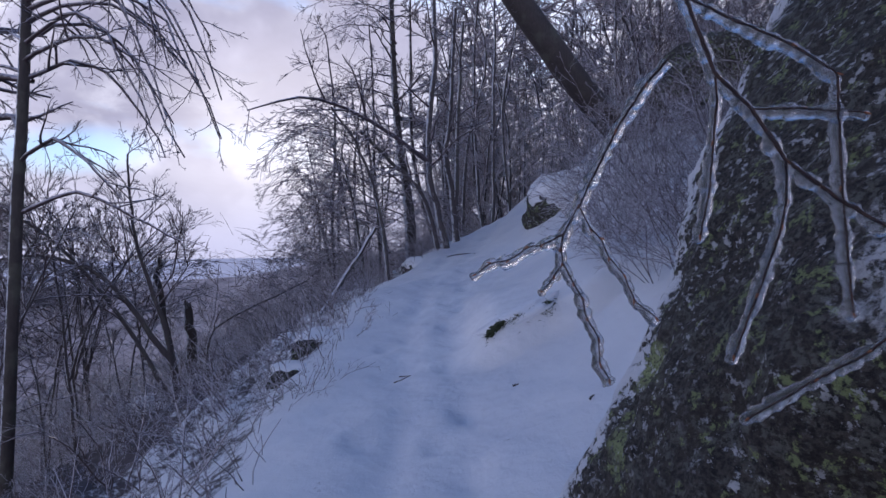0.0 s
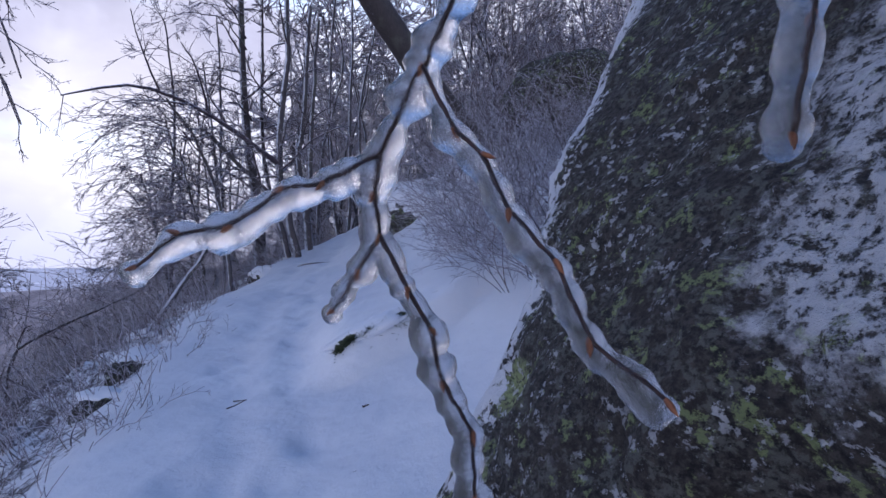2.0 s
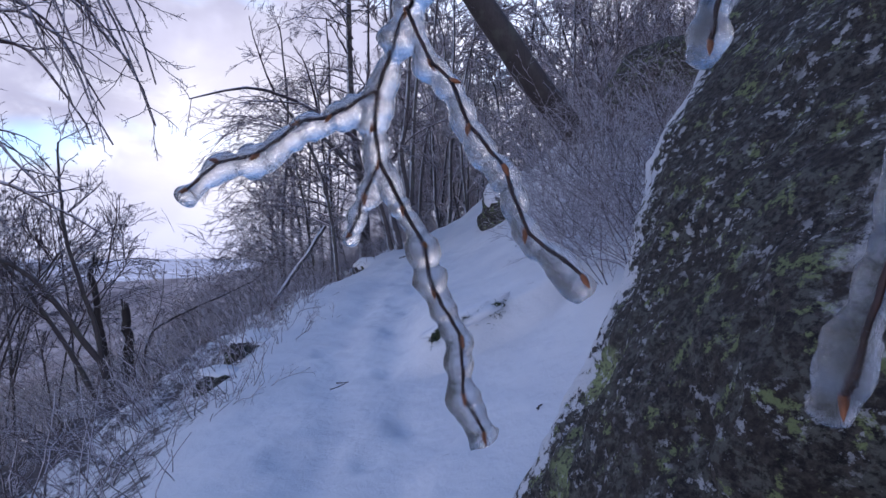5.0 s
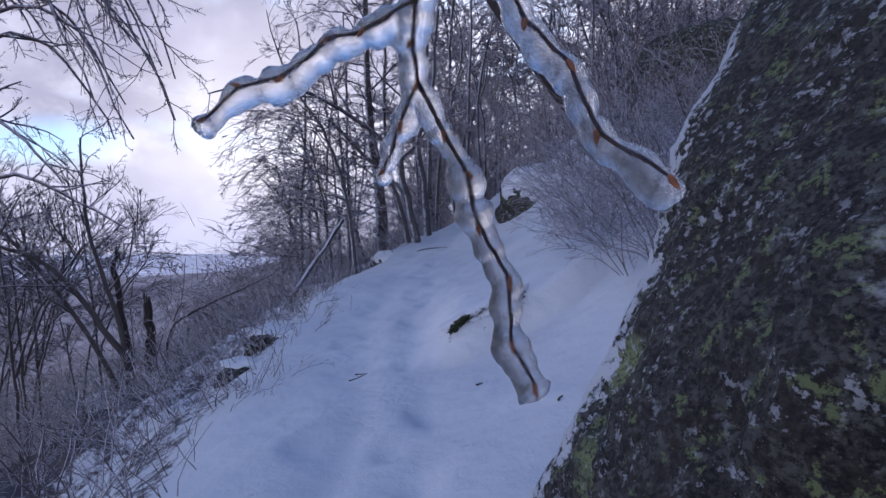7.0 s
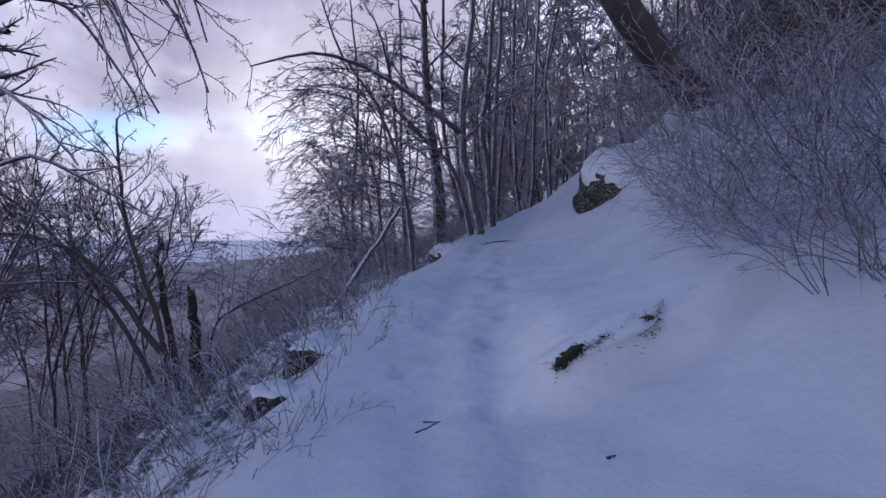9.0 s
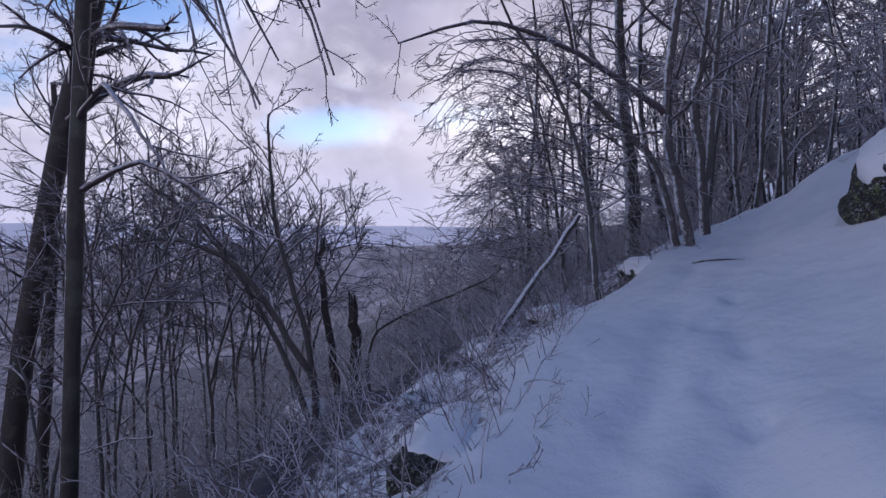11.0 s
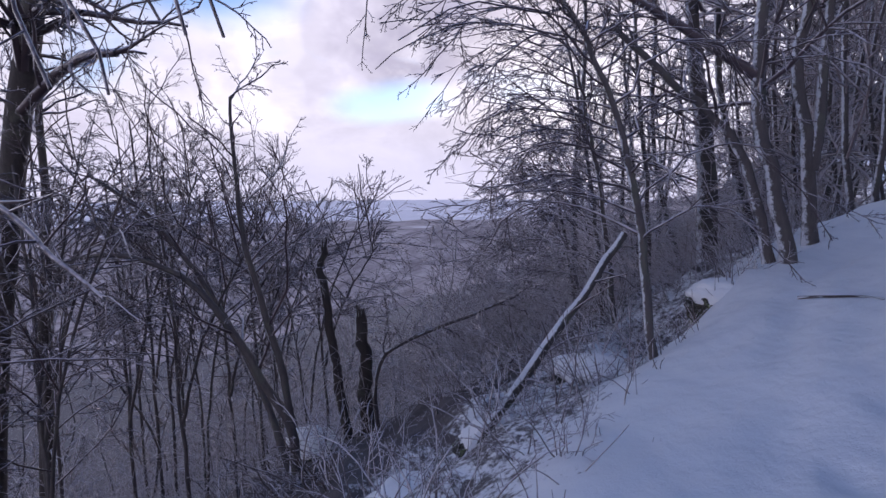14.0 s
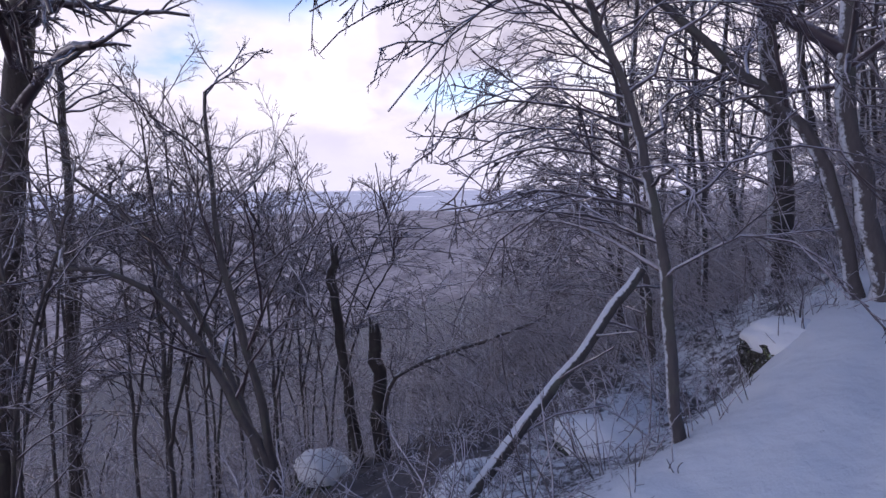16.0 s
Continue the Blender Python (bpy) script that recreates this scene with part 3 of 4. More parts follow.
MID = [dict(n=6, angle=0.75, len=0.42, ratio=0.6, rmin=0.008, seg=3, wob=0.12, droop=0.02, sides=3),
       dict(n=6, angle=0.8, len=0.42, ratio=0.6, rmin=0.006, seg=2, wob=0.15, droop=0.03, sides=3)]


def grown_tree(name, base, trunks, label, group="", limbs=10, limb_len=1.4, limb_angle=1.0, limb_lo=0.35, droop=0.04, extra=(), spec=FINE, seed=0,
               bark=None, twigs=None, up=0.0, limb_hi=1.0):
    """A leafless tree: set trunks, grown limbs, extra set limbs, and fine glazed twigs. Points are relative to the base."""
    rng = np.random.default_rng(seed)
    t = thing(name, base, label, "tree", group)
    mains = []
    for pts, r0, r1 in trunks:
        stem = wobbled(rng, pts, r0, r1, 9, 16, 0.010)
        v, q = tubes([stem])
        part("trunk", mesh_from("trunk", v, q, bark or BARK), t)
        mains.append(stem)
    lines = []
    for stem in mains:
        lines += shoots(rng, stem, max(2, limbs // len(mains)), limb_lo, limb_hi, limb_angle, limb_len, 0.42, 0.010, 6, 0.13, droop, 5, up)
    for pts, r0, r1 in extra:
        lines.append(wobbled(rng, pts, r0, r1, 5, 10, 0.025))
    for line in lines:
        v, q = tubes([line])
        part("limb", mesh_from("limb", v, q, twigs or GLAZED), t)
    layers = crown(rng, lines, spec)
    v, q = tubes([x for layer in layers for x in layer])
    part("spray", mesh_from("spray", v, q, twigs or GLAZED), t, "ice-glazed bare twigs")["kind"] = "stuff"
    return t


def rel(base, pts):
    return [tuple(np.array(p) - np.array(base)) for p in pts]


# ---- the near trees ----
def near_trees():
    b = (0.02, 12.0, gz(0.02, 12.0) - 0.05)
    grown_tree("trail_tree", b, [(rel(b, [b, (-0.06, 12.0, 2.06), (-0.23, 12.0, 2.71), (-0.29, 12.0, 3.41), (-0.25, 12.05, 4.1), (-0.1, 12.1, 5.6), (-0.15, 12.2, 7.8)]), 0.076, 0.042)],
               "grey-barked tree with snow plastered along its curved trunk", "", 12, 1.9, 1.05, 0.30, 0.02, seed=3,
               extra=[(rel(b, [(-0.29, 12.0, 3.3), (-1.0, 11.4, 3.75), (-1.9, 10.6, 4.15), (-2.5, 10.0, 4.05), (-3.0, 9.65, 3.8)]), 0.05, 0.010)])
    b = (-0.12, 12.02, gz(-0.12, 12.02) - 0.05)
    grown_tree("trail_tree", b, [(rel(b, [b, (-0.34, 12.0, 2.45), (-0.66, 12.0, 2.96), (-1.04, 11.95, 3.32), (-1.6, 11.9, 3.9)]), 0.055, 0.03)],
               "slender stem leaning away from the snow-plastered trunk", "", 8, 1.2, 0.9, 0.4, 0.03, seed=4)
    b = (0.24, 12.6, gz(0.24, 12.6) - 0.05)
    grown_tree("forked_tree", b, [(rel(b, [b, (0.16, 12.6, 2.74), (0.05, 12.6, 3.6), (0.15, 12.6, 4.15), (0.3, 12.7, 6.5)]), 0.075, 0.035),
                                  (rel(b, [(0.2, 12.6, 2.46), (0.27, 12.6, 3.02), (0.30, 12.6, 4.13), (0.45, 12.6, 6.2)]), 0.06, 0.03)],
               "slim forked tree beside the trail, snow on one side", "", 12, 1.3, 0.95, 0.45, 0.0, seed=5)
    b = (-0.82, 14.5, gz(-0.82, 14.5) - 0.1)
    grown_tree("dark_tree", b, [(rel(b, [b, (-0.85, 14.5, 2.4), (-0.95, 14.5, 3.33), (-1.12, 14.5, 4.87), (-1.2, 14.6, 7.5)]), 0.15, 0.06)],
               "straight dark-barked tree behind the trail trees", "", 4, 1.6, 1.0, 0.6, 0.03, seed=6, bark=BARK_DARK, spec=SPRAY,
               extra=[(rel(b, pts), r0, r1) for pts, r0, r1 in sweeps(7, lambda z: (-0.85 - 0.06 * (z - 2.4), 14.5), 20, 2.3, 7.2, 98, 45, 2.1, 0.10, 0.16, 0.02)])
    # the young tree whose sprays hang over the slope
    b = (-0.87, 10.15, gz(-0.87, 10.15) - 0.04)
    stem = [b, (-0.94, 10.15, 1.62), (-1.02, 10.15, 2.10), (-1.10, 10.15, 2.55), (-1.24, 10.12, 3.0), (-1.45, 10.05, 3.45), (-1.75, 9.95, 3.9)]

    def young_axis(z):
        return np.interp(z, [p[2] for p in stem], [p[0] for p in stem]), np.interp(z, [p[2] for p in stem], [p[1] for p in stem])
    limbs = sweeps(8, young_axis, 13, 1.95, 3.75, 112, 26, 1.45, 0.12, 0.14) + sweeps(9, young_axis, 8, 1.9, 3.6, -40, 55, 1.1, 0.2, 0.05)
    grown_tree("young_tree", b, [(rel(b, stem), 0.036, 0.016)], "young tree with long ice-glazed sprays over the slope", "", 3, 0.9, 0.9, 0.7, 0.03, seed=8, spec=SPRAY,
               extra=[(rel(b, pts), r0, r1) for pts, r0, r1 in limbs])
    # slope-side thickets of the same kind
    for k, (x, y, h, lean) in enumerate(((-1.6, 12.4, 3.0, -0.4), (-2.0, 13.6, 3.8, -0.5), (-1.5, 14.2, 5.0, -0.4), (-2.7, 15.0, 3.6, -0.6), (-2.0, 16.5, 6.0, -0.5))):
        b = (x, y, gz(x, y) - 0.08)
        limbs = sweeps(20 + k, lambda z: (lean * (z / h) ** 1.5, -0.2 * z / h), 20, h * 0.22, h * 0.97, 105, 42, 1.5, 0.12, 0.14)
        grown_tree("slope_tree", b, [([(0, 0, 0), (lean * 0.2, -0.07, h * 0.35), (lean * 0.58, -0.14, h * 0.7), (lean, -0.2, h)], 0.038, 0.016)],
                   "leaning young tree with drooping glazed branches", "young trees on the slope", 3, 1.0, 1.0, 0.6, 0.03, seed=20 + k, spec=SPRAY, extra=limbs)
    # valley side
    b = (-10.75, 10.3, gz(-10.75, 10.3) - 0.2)
    grown_tree("broken_limbed_tree", b, [(rel(b, [b, (-10.25, 10.3, -0.85), (-9.24, 10.3, 2.69), (-8.74, 10.3, 4.03), (-8.35, 10.3, 5.0), (-7.9, 10.4, 6.6), (-7.8, 10.5, 8.4)]), 0.20, 0.10)],
               "dark tree with snapped limbs and rimed bark", "", 40, 2.0, 1.1, 0.42, 0.0, seed=31, bark=BARK_DARK,
               extra=[(rel(b, [(-9.13, 10.3, 3.22), (-8.6, 10.3, 3.55), (-8.02, 10.3, 3.81), (-7.3, 10.2, 3.9), (-6.78, 10.2, 3.86)]), 0.085, 0.05),
                      (rel(b, [(-8.5, 10.3, 4.46), (-7.9, 10.2, 4.65), (-7.35, 10.1, 4.56), (-6.6, 10.0, 4.43)]), 0.08, 0.05)])
    b = (-12.4, 12.0, gz(-12.4, 12.0) - 0.2)
    grown_tree("dark_valley_tree", b, [(rel(b, [b, (-11.91, 12.0, -0.44), (-11.74, 12.0, 0.68), (-11.6, 12.0, 2.6), (-11.6, 12.0, 4.5)]), 0.14, 0.05)],
               "dark straight tree lower on the slope", "", 18, 1.7, 1.1, 0.4, 0.0, seed=32, bark=BARK_DARK)
    b = (-5.25, 7.4, gz(-5.25, 7.4) - 0.1)
    sprays = []
    rng = np.random.default_rng(34)
    for z, reach, fall, dy in ((4.35, 2.1, 0.9, 0.1), (4.6, 1.7, 0.6, 0.5), (4.75, 2.3, 1.3, -0.3), (4.1, 1.8, 1.1, -0.6), (4.9, 1.4, 0.8, 0.9), (2.1, 1.9, 0.35, 0.1), (2.7, 1.5, 0.5, -0.5), (5.3, 2.0, 1.0, 0.4), (5.2, 1.6, 1.2, -0.7), (3.7, 1.5, 0.9, 0.4), (3.9, 2.0, 1.2, -0.2), (4.2, 1.4, 0.9, 0.8), (4.5, 2.2, 1.5, 0.3), (4.6, 1.9, 1.5, -0.5), (4.8, 2.0, 1.7, 0.7), (5.0, 2.3, 1.6, 0.0), (5.4, 1.8, 1.7, -0.3)):
        x = -5.0 + (z - 2.0) * 0.055
        sprays.append((rel(b, [(x, 7.4, z), (x + reach * 0.35, 7.4 + dy * 0.4, z + 0.25), (x + reach * 0.7, 7.4 + dy * 0.8, z - 0.05), (x + reach, 7.4 + dy, z - fall)]), 0.030, 0.009))
    grown_tree("slim_tree", b, [(rel(b, [b, (-5.2, 7.4, -1.1), (-5.01, 7.4, 1.96), (-4.85, 7.4, 4.64), (-4.75, 7.4, 7.5)]), 0.085, 0.05)],
               "slim straight tree with long hanging glazed branches", "", 6, 1.4, 1.2, 0.45, 0.05, seed=33, extra=sprays, bark=BARK_DARK,
               spec=[dict(SPRAY[0], n=6, len=0.36, wob=0.17, angle=0.8), dict(SPRAY[1], wob=0.18, angle=0.85), dict(SPRAY[2], n=3, angle=0.9)])
    # spreading trees whose crowns make the rounded mass beside the view
    for k, (x, y, zt, reach) in enumerate(((-8.6, 14.6, 3.3, 1.3), (-9.9, 13.4, 4.3, 1.2), (-6.4, 10.6, 3.2, 1.0), (-7.4, 12.3, 3.4, 1.2), (-7.2, 9.4, 3.9, 1.0), (-8.3, 11.2, 3.9, 1.1), (-10.2, 11.2, 5.2, 1.1), (-9.2, 12.6, 5.0, 1.2), (-10.9, 13.2, 5.6, 1.2), (-6.9, 14.0, 3.0, 1.3), (-7.7, 13.2, 3.8, 1.4), (-9.4, 10.6, 5.6, 1.3), (-8.8, 12.0, 5.2, 1.2))):
        z0 = gz(x, y) - 0.15
        h = zt - z0
        grown_tree("spreading_tree", (x, y, z0), [([(0, 0, 0), (-0.1, 0, h * 0.3), (-0.3, 0.1, h * 0.55), (-0.5, 0.1, h * 0.8)], 0.030, 0.014), ([(-0.1, 0, h * 0.3), (0.3, 0.1, h * 0.52), (1.0, 0.1, h * 0.70)], 0.024, 0.012)],
                   "spreading tree with a rounded crown of glazed twigs", "spreading trees below the trail", 22, 2.0 * reach, 0.95, 0.35, 0.015, seed=36 + k, spec=SPRAY, up=0.10)
    # arching clump below the trail
    b = (-4.65, 10.55, gz(-4.65, 10.55) - 0.1)
    f = (-4.68, 10.57, -0.30)
    grown_tree("arching_clump", b, [(rel(b, [b, f, (-5.0, 10.45, 0.22), (-5.37, 10.33, 0.86), (-5.85, 10.14, 1.37), (-6.5, 9.83, 1.6), (-7.1, 9.6, 1.5)]), 0.062, 0.018),
                                    (rel(b, [f, (-4.85, 10.56, 0.47), (-5.17, 10.5, 1.56), (-5.3, 10.5, 2.4), (-5.35, 10.5, 3.3)]), 0.05, 0.016),
                                    (rel(b, [b, (-5.2, 10.8, -0.3), (-6.0, 10.8, 0.9), (-6.8, 10.6, 1.9), (-7.6, 10.3, 2.5)]), 0.05, 0.018)],
               "clump of arching stems with a dense glazed crown", "", 30, 1.5, 0.9, 0.3, 0.0, seed=41, up=0.15)
    for k, (x, y, h, lx, ly) in enumerate(((-6.6, 9.0, 4.6, 1.1, 0.3), (-8.0, 12.2, 5.2, 1.4, 0.0), (-7.4, 14.0, 5.0, 1.2, 0.6), (-9.5, 15.5, 6.0, 0.6, 1.0), (-5.8, 7.6, 3.4, 0.8, 0.3))):
        b = (x, y, gz(x, y) - 0.1)
        grown_tree("slope_clump", b, [([(0, 0, 0), (lx * 0.1, ly * 0.1, h * 0.35), (lx * 0.45, ly * 0.4, h * 0.7), (lx, ly, h)], 0.025, 0.010),
                                      ([(0, 0, 0), (-0.3, 0.2, h * 0.3), (-0.8, 0.4, h * 0.62), (-1.5, 0.5, h * 0.85)], 0.023, 0.010)],
                   "arching grey stems with ice-glazed twigs", "stem clumps below the trail", 20, 1.5, 0.95, 0.3, 0.01, seed=50 + k, up=0.12)
    b = (-4.84, 12.5, gz(-4.84, 12.5) - 0.05)
    grown_tree("arched_sapling", b, [(rel(b, [b, (-4.84, 12.5, -0.14), (-4.32, 12.5, 0.28), (-3.39, 12.5, 0.71), (-2.77, 12.5, 1.01)]), 0.035, 0.012)],
               "bowed sapling arching under its load of ice", "", 9, 0.7, 0.9, 0.3, 0.03, seed=61)


near_trees()


def snag(name, pts, r0, r1, label, seed):
    rng = np.random.default_rng(seed)
    b = pts[0]
    t = thing(name, b, label, "snag")
    line, radii, sides = wobbled(rng, rel(b, pts), r0, r1, 10, 14, 0.03)
    v, q = tubes([(line, radii, sides)])
    part("trunk", mesh_from("trunk", v, q, BARK_DARK), t)
    splinters = []
    for k in range(7):
        a = k * 0.9
        p = line[-1] + np.array((math.cos(a), math.sin(a), 0)) * r1 * 0.6
        splinters.append(([p + np.array((0, 0, -0.12)), p + rng.normal(0, 0.01, 3), p + np.array((rng.normal(0, 0.02), 0, rng.uniform(0.05, 0.22)))], (r1 * 0.45, r1 * 0.35, 0.004), 4))
    v, q = tubes(splinters)
    part("splinters", mesh_from("splinters", v, q, BARK_DARK), t, "splintered broken top")


snag("broken_stump", [(-5.40, 13.04, gz(-5.4, 13.04) - 0.1), (-5.42, 13.04, -0.9), (-5.47, 13.04, -0.2), (-5.50, 13.04, 0.42)], 0.13, 0.085, "tall broken dark trunk on the slope", 70)
snag("bent_snag", [(-5.57, 12.8, gz(-5.57, 12.8) - 0.1), (-5.75, 12.8, -0.6), (-5.92, 12.8, 0.4), (-6.02, 12.8, 1.05), (-5.97, 12.8, 1.45)], 0.085, 0.05, "bent dead trunk with a broken top", 71)


def leaning_log():
    rng = np.random.default_rng(80)
    b = (-1.95, 9.05, gz(-1.95, 9.05) - 0.02)
    t = thing("leaning_log", b, "snow-covered fallen log leaning against the young tree", "log")
    stem = wobbled(rng, rel(b, [b, (-1.62, 9.48, 1.0), (-1.36, 9.82, 1.47), (-1.10, 10.14, 1.95)]), 0.038, 0.028, 9, 14, 0.008)
    v, q = tubes([stem])
    part("stem", mesh_from("stem", v, q, BARK_LOG), t)
    line = stem[0]
    side_up = np.array((0.12, 0.10, 0.10)) * 0.22
    pts = line[1:-1] + side_up * 0.62
    v, q = tubes([(pts, np.full(len(pts), 0.013) * (1 + rng.normal(0, 0.15, len(pts))), 7)])
    part("snow_strip", mesh_from("snow_strip", v, q, CAP), t, "strip of snow along the top")
    kids = shoots(rng, stem, 7, 0.15, 0.95, 1.0, 0.5, 0.3, 0.006, 4, 0.12, 0.05, 4)
    for kid in kids:
        v, q = tubes([kid])
        part("stub", mesh_from("stub", v, q, GLAZED), t)


leaning_log()


def great_trunk():
    b = (3.45, 10.55, gz(3.45, 10.55) - 0.1)
    grown_tree("leaning_tree", b, [(rel(b, [b, (2.94, 10.4, 3.5), (1.87, 10.1, 4.7), (0.9, 9.8, 6.0), (-0.2, 9.5, 7.6)]), 0.26, 0.18)],
               "thick dark tree leaning over the bank", "", 4, 2.2, 1.0, 0.55, 0.0, seed=92, bark=BARK_DARK)


great_trunk()


# ---- the woods behind ----
def forest():
    rng = np.random.default_rng(100)
    near_spec = [dict(MID[0]), dict(MID[1]), dict(n=2, angle=0.8, len=0.5, ratio=0.7, rmin=0.005, seg=1, wob=0.1, droop=0.02, sides=3)]
    far_spec = [dict(MID[0], n=6, seg=2, rmin=0.014), dict(MID[1], n=7, seg=1, rmin=0.010)]
    near_kinds, far_kinds = [], []
    for k in range(4):
        h = (7.5, 9.0, 6.0, 8.0)[k]
        bend = rng.normal(0, 0.25, (3, 2))
        near_kinds.append((h, grown_tree("woodland_tree", (0, 0, 0), [([(0, 0, 0), (*bend[0], h * 0.35), (*bend[1], h * 0.7), (*bend[2], h)], 0.036 + 0.0035 * h, 0.016)],
                                         "bare woodland tree with rimed twigs", "woodland trees", 13, h * 0.26, 0.95, 0.18, 0.02, seed=101 + k, spec=near_spec, twigs=GLAZED_FAR, bark=BARK_DARK if k % 2 else BARK)))
    for k in range(4):
        h = (5.0, 6.5, 4.5, 5.5)[k]
        bend = rng.normal(0, 0.3, (3, 2))
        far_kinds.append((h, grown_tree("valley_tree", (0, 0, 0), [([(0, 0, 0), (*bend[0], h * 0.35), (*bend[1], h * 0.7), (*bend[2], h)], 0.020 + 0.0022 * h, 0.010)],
                                        "small bare tree in the valley wood", "valley trees", 11, h * 0.34, 1.0, 0.10, 0.03, seed=121 + k, spec=far_spec, twigs=VALLEY_HAZED, bark=BARK)))
    near_spots, far_spots = [], []
    while len(near_spots) < 38:
        y = 15.0 + 17 * rng.uniform() ** 1.3
        x = float(centre(y)) + rng.choice((-1, 1), p=(0.62, 0.38)) * rng.uniform(1.3, 8.5)
        if x > -0.22 * y:
            near_spots.append((x, y, rng.uniform(0.8, 1.2)))
    for _ in range(12):
        near_spots.append((rng.uniform(4.0, 13), rng.uniform(12, 26), rng.uniform(0.7, 1.0)))
    while len(far_spots) < 100:
        r, az = 12.5 + 90 * rng.uniform() ** 1.5, rng.uniform(6, 84)
        d = toward(az, 0)
        x, y = -0.2 + d.x * r, 4.5 + d.y * r
        # crowns stay under the line of sight to the far plain
        room = 1.4 - 0.035 * r - gz(x, y)
        if az < 20:
            room += 1.5
        if room < 2.2:
            continue
        far_spots.append((x, y, min(room / 5.6, 1.15) * rng.uniform(0.75, 1.0)))
    for _ in range(64):
        y = rng.uniform(15.5, 34)
        x = y * rng.uniform(0.0, 0.42)
        far_spots.append((x, y, rng.uniform(1.25, 1.75)))
    for _ in range(14):
        y = rng.uniform(17, 34)
        far_spots.append(((y - 5.7) * rng.uniform(0.04, 0.20) - 0.3, y, rng.uniform(1.2, 1.7)))
    for kinds, spots in ((near_kinds, near_spots), (far_kinds, far_spots)):
        used = set()
        for n, (x, y, size) in enumerate(spots):
            k = n % len(kinds)
            tilt = Matrix.Rotation(rng.normal(0, 0.15 if kinds is far_kinds and x < 0 else 0.06), 4, "X")
            m = Matrix.Translation((x, y, gz(x, y) - 0.12)) @ Matrix.Rotation(rng.uniform(0, 6.28), 4, "Z") @ tilt
            if k in used:
                o = copy_thing(kinds[k][1], m)
            else:
                o = kinds[k][1]
                o.matrix_basis = m
                used.add(k)
            o.scale = (size, size, size)
    # thin woods on the hillside above the trail
    lines = []
    while len(lines) < 21000:
        x, y = rng.uniform(-4, 22), 12 + 28 * rng.uniform() ** 1.4
        u = x - float(centre(y))
        if u < 1.7 or (y < 14 and u < 3.2):
            continue
        z, tall = gz(x, y), rng.uniform(1.5, 5.5)
        for _ in range(30):
            p = np.array((x + rng.normal(0, 0.45), y + rng.normal(0, 0.45), z + tall * rng.uniform(0, 1)))
            way = np.array((rng.normal(0, 0.5), rng.normal(0, 0.5), rng.uniform(0.1, 1.0)))
            way /= np.linalg.norm(way)
            size = rng.uniform(0.4, 1.2)
            lines.append((np.array((p, p + way * size * 0.5, p + way * size + np.array((0, 0, -0.1 * size)))), (0.011, 0.010, 0.006), 3))
    v, q = tubes(lines)
    tagged(new("hillside_understorey", mesh_from("hillside_understorey", v, q, GLAZED_FAR)), "dense rimed stems on the hillside above the trail", "undergrowth", kind="stuff")
    # understorey of thin stems and twigs over the valley side, colours paled as haze
    lines = []
    while len(lines) < 27000:
        r, az = 9.5 + 95 * rng.uniform() ** 1.7, rng.uniform(3, 86)
        d = toward(az, 0)
        x, y = -0.2 + d.x * r, 4.5 + d.y * r
        if x - float(centre(y)) > -3.0:
            continue
        z, tall = gz(x, y), min(3.2, 1.0 + 0.03 * r)
        for _ in range(34):
            p = np.array((x + rng.normal(0, 0.5), y + rng.normal(0, 0.5), z + tall * rng.uniform(0, 1) ** 1.2))
            way = np.array((rng.normal(0, 0.55), rng.normal(0, 0.55), rng.uniform(0.1, 1.0)))
            way /= np.linalg.norm(way)
            size = rng.uniform(0.35, 0.95)
            w = 0.0035 + 0.00013 * r
            lines.append((np.array((p, p + way * size * 0.5, p + way * size + np.array((0, 0, -0.12 * size)))), (w, w * 0.9, w * 0.5), 3))
    # and on the near slope just below the trail
    while len(lines) < 38000:
        y = 11.5 + 22 * rng.uniform() ** 1.3
        x = float(centre(y)) - 1.5 - 6.5 * rng.uniform()
        if x < -0.42 * y + 1.0:
            continue
        z, tall = gz(x, y), rng.uniform(0.8, 2.6)
        for _ in range(22):
            p = np.array((x + rng.normal(0, 0.4), y + rng.normal(0, 0.4), z + tall * rng.uniform(0, 1)))
            way = np.array((rng.normal(-0.35, 0.5), rng.normal(0, 0.5), rng.uniform(0.0, 0.8)))
            way /= np.linalg.norm(way)
            size, w = rng.uniform(0.35, 0.9), 0.0030 + 0.00013 * y
            lines.append((np.array((p, p + way * size * 0.5, p + way * size + np.array((0, 0, -0.12 * size)))), (w, w * 0.9, w * 0.5), 3))
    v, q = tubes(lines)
    tagged(new("valley_understorey", mesh_from("valley_understorey", v, q, VALLEY_HAZED)), "dense rimed stems and twigs on the valley side, paled with painted haze", "undergrowth", kind="stuff")


forest()


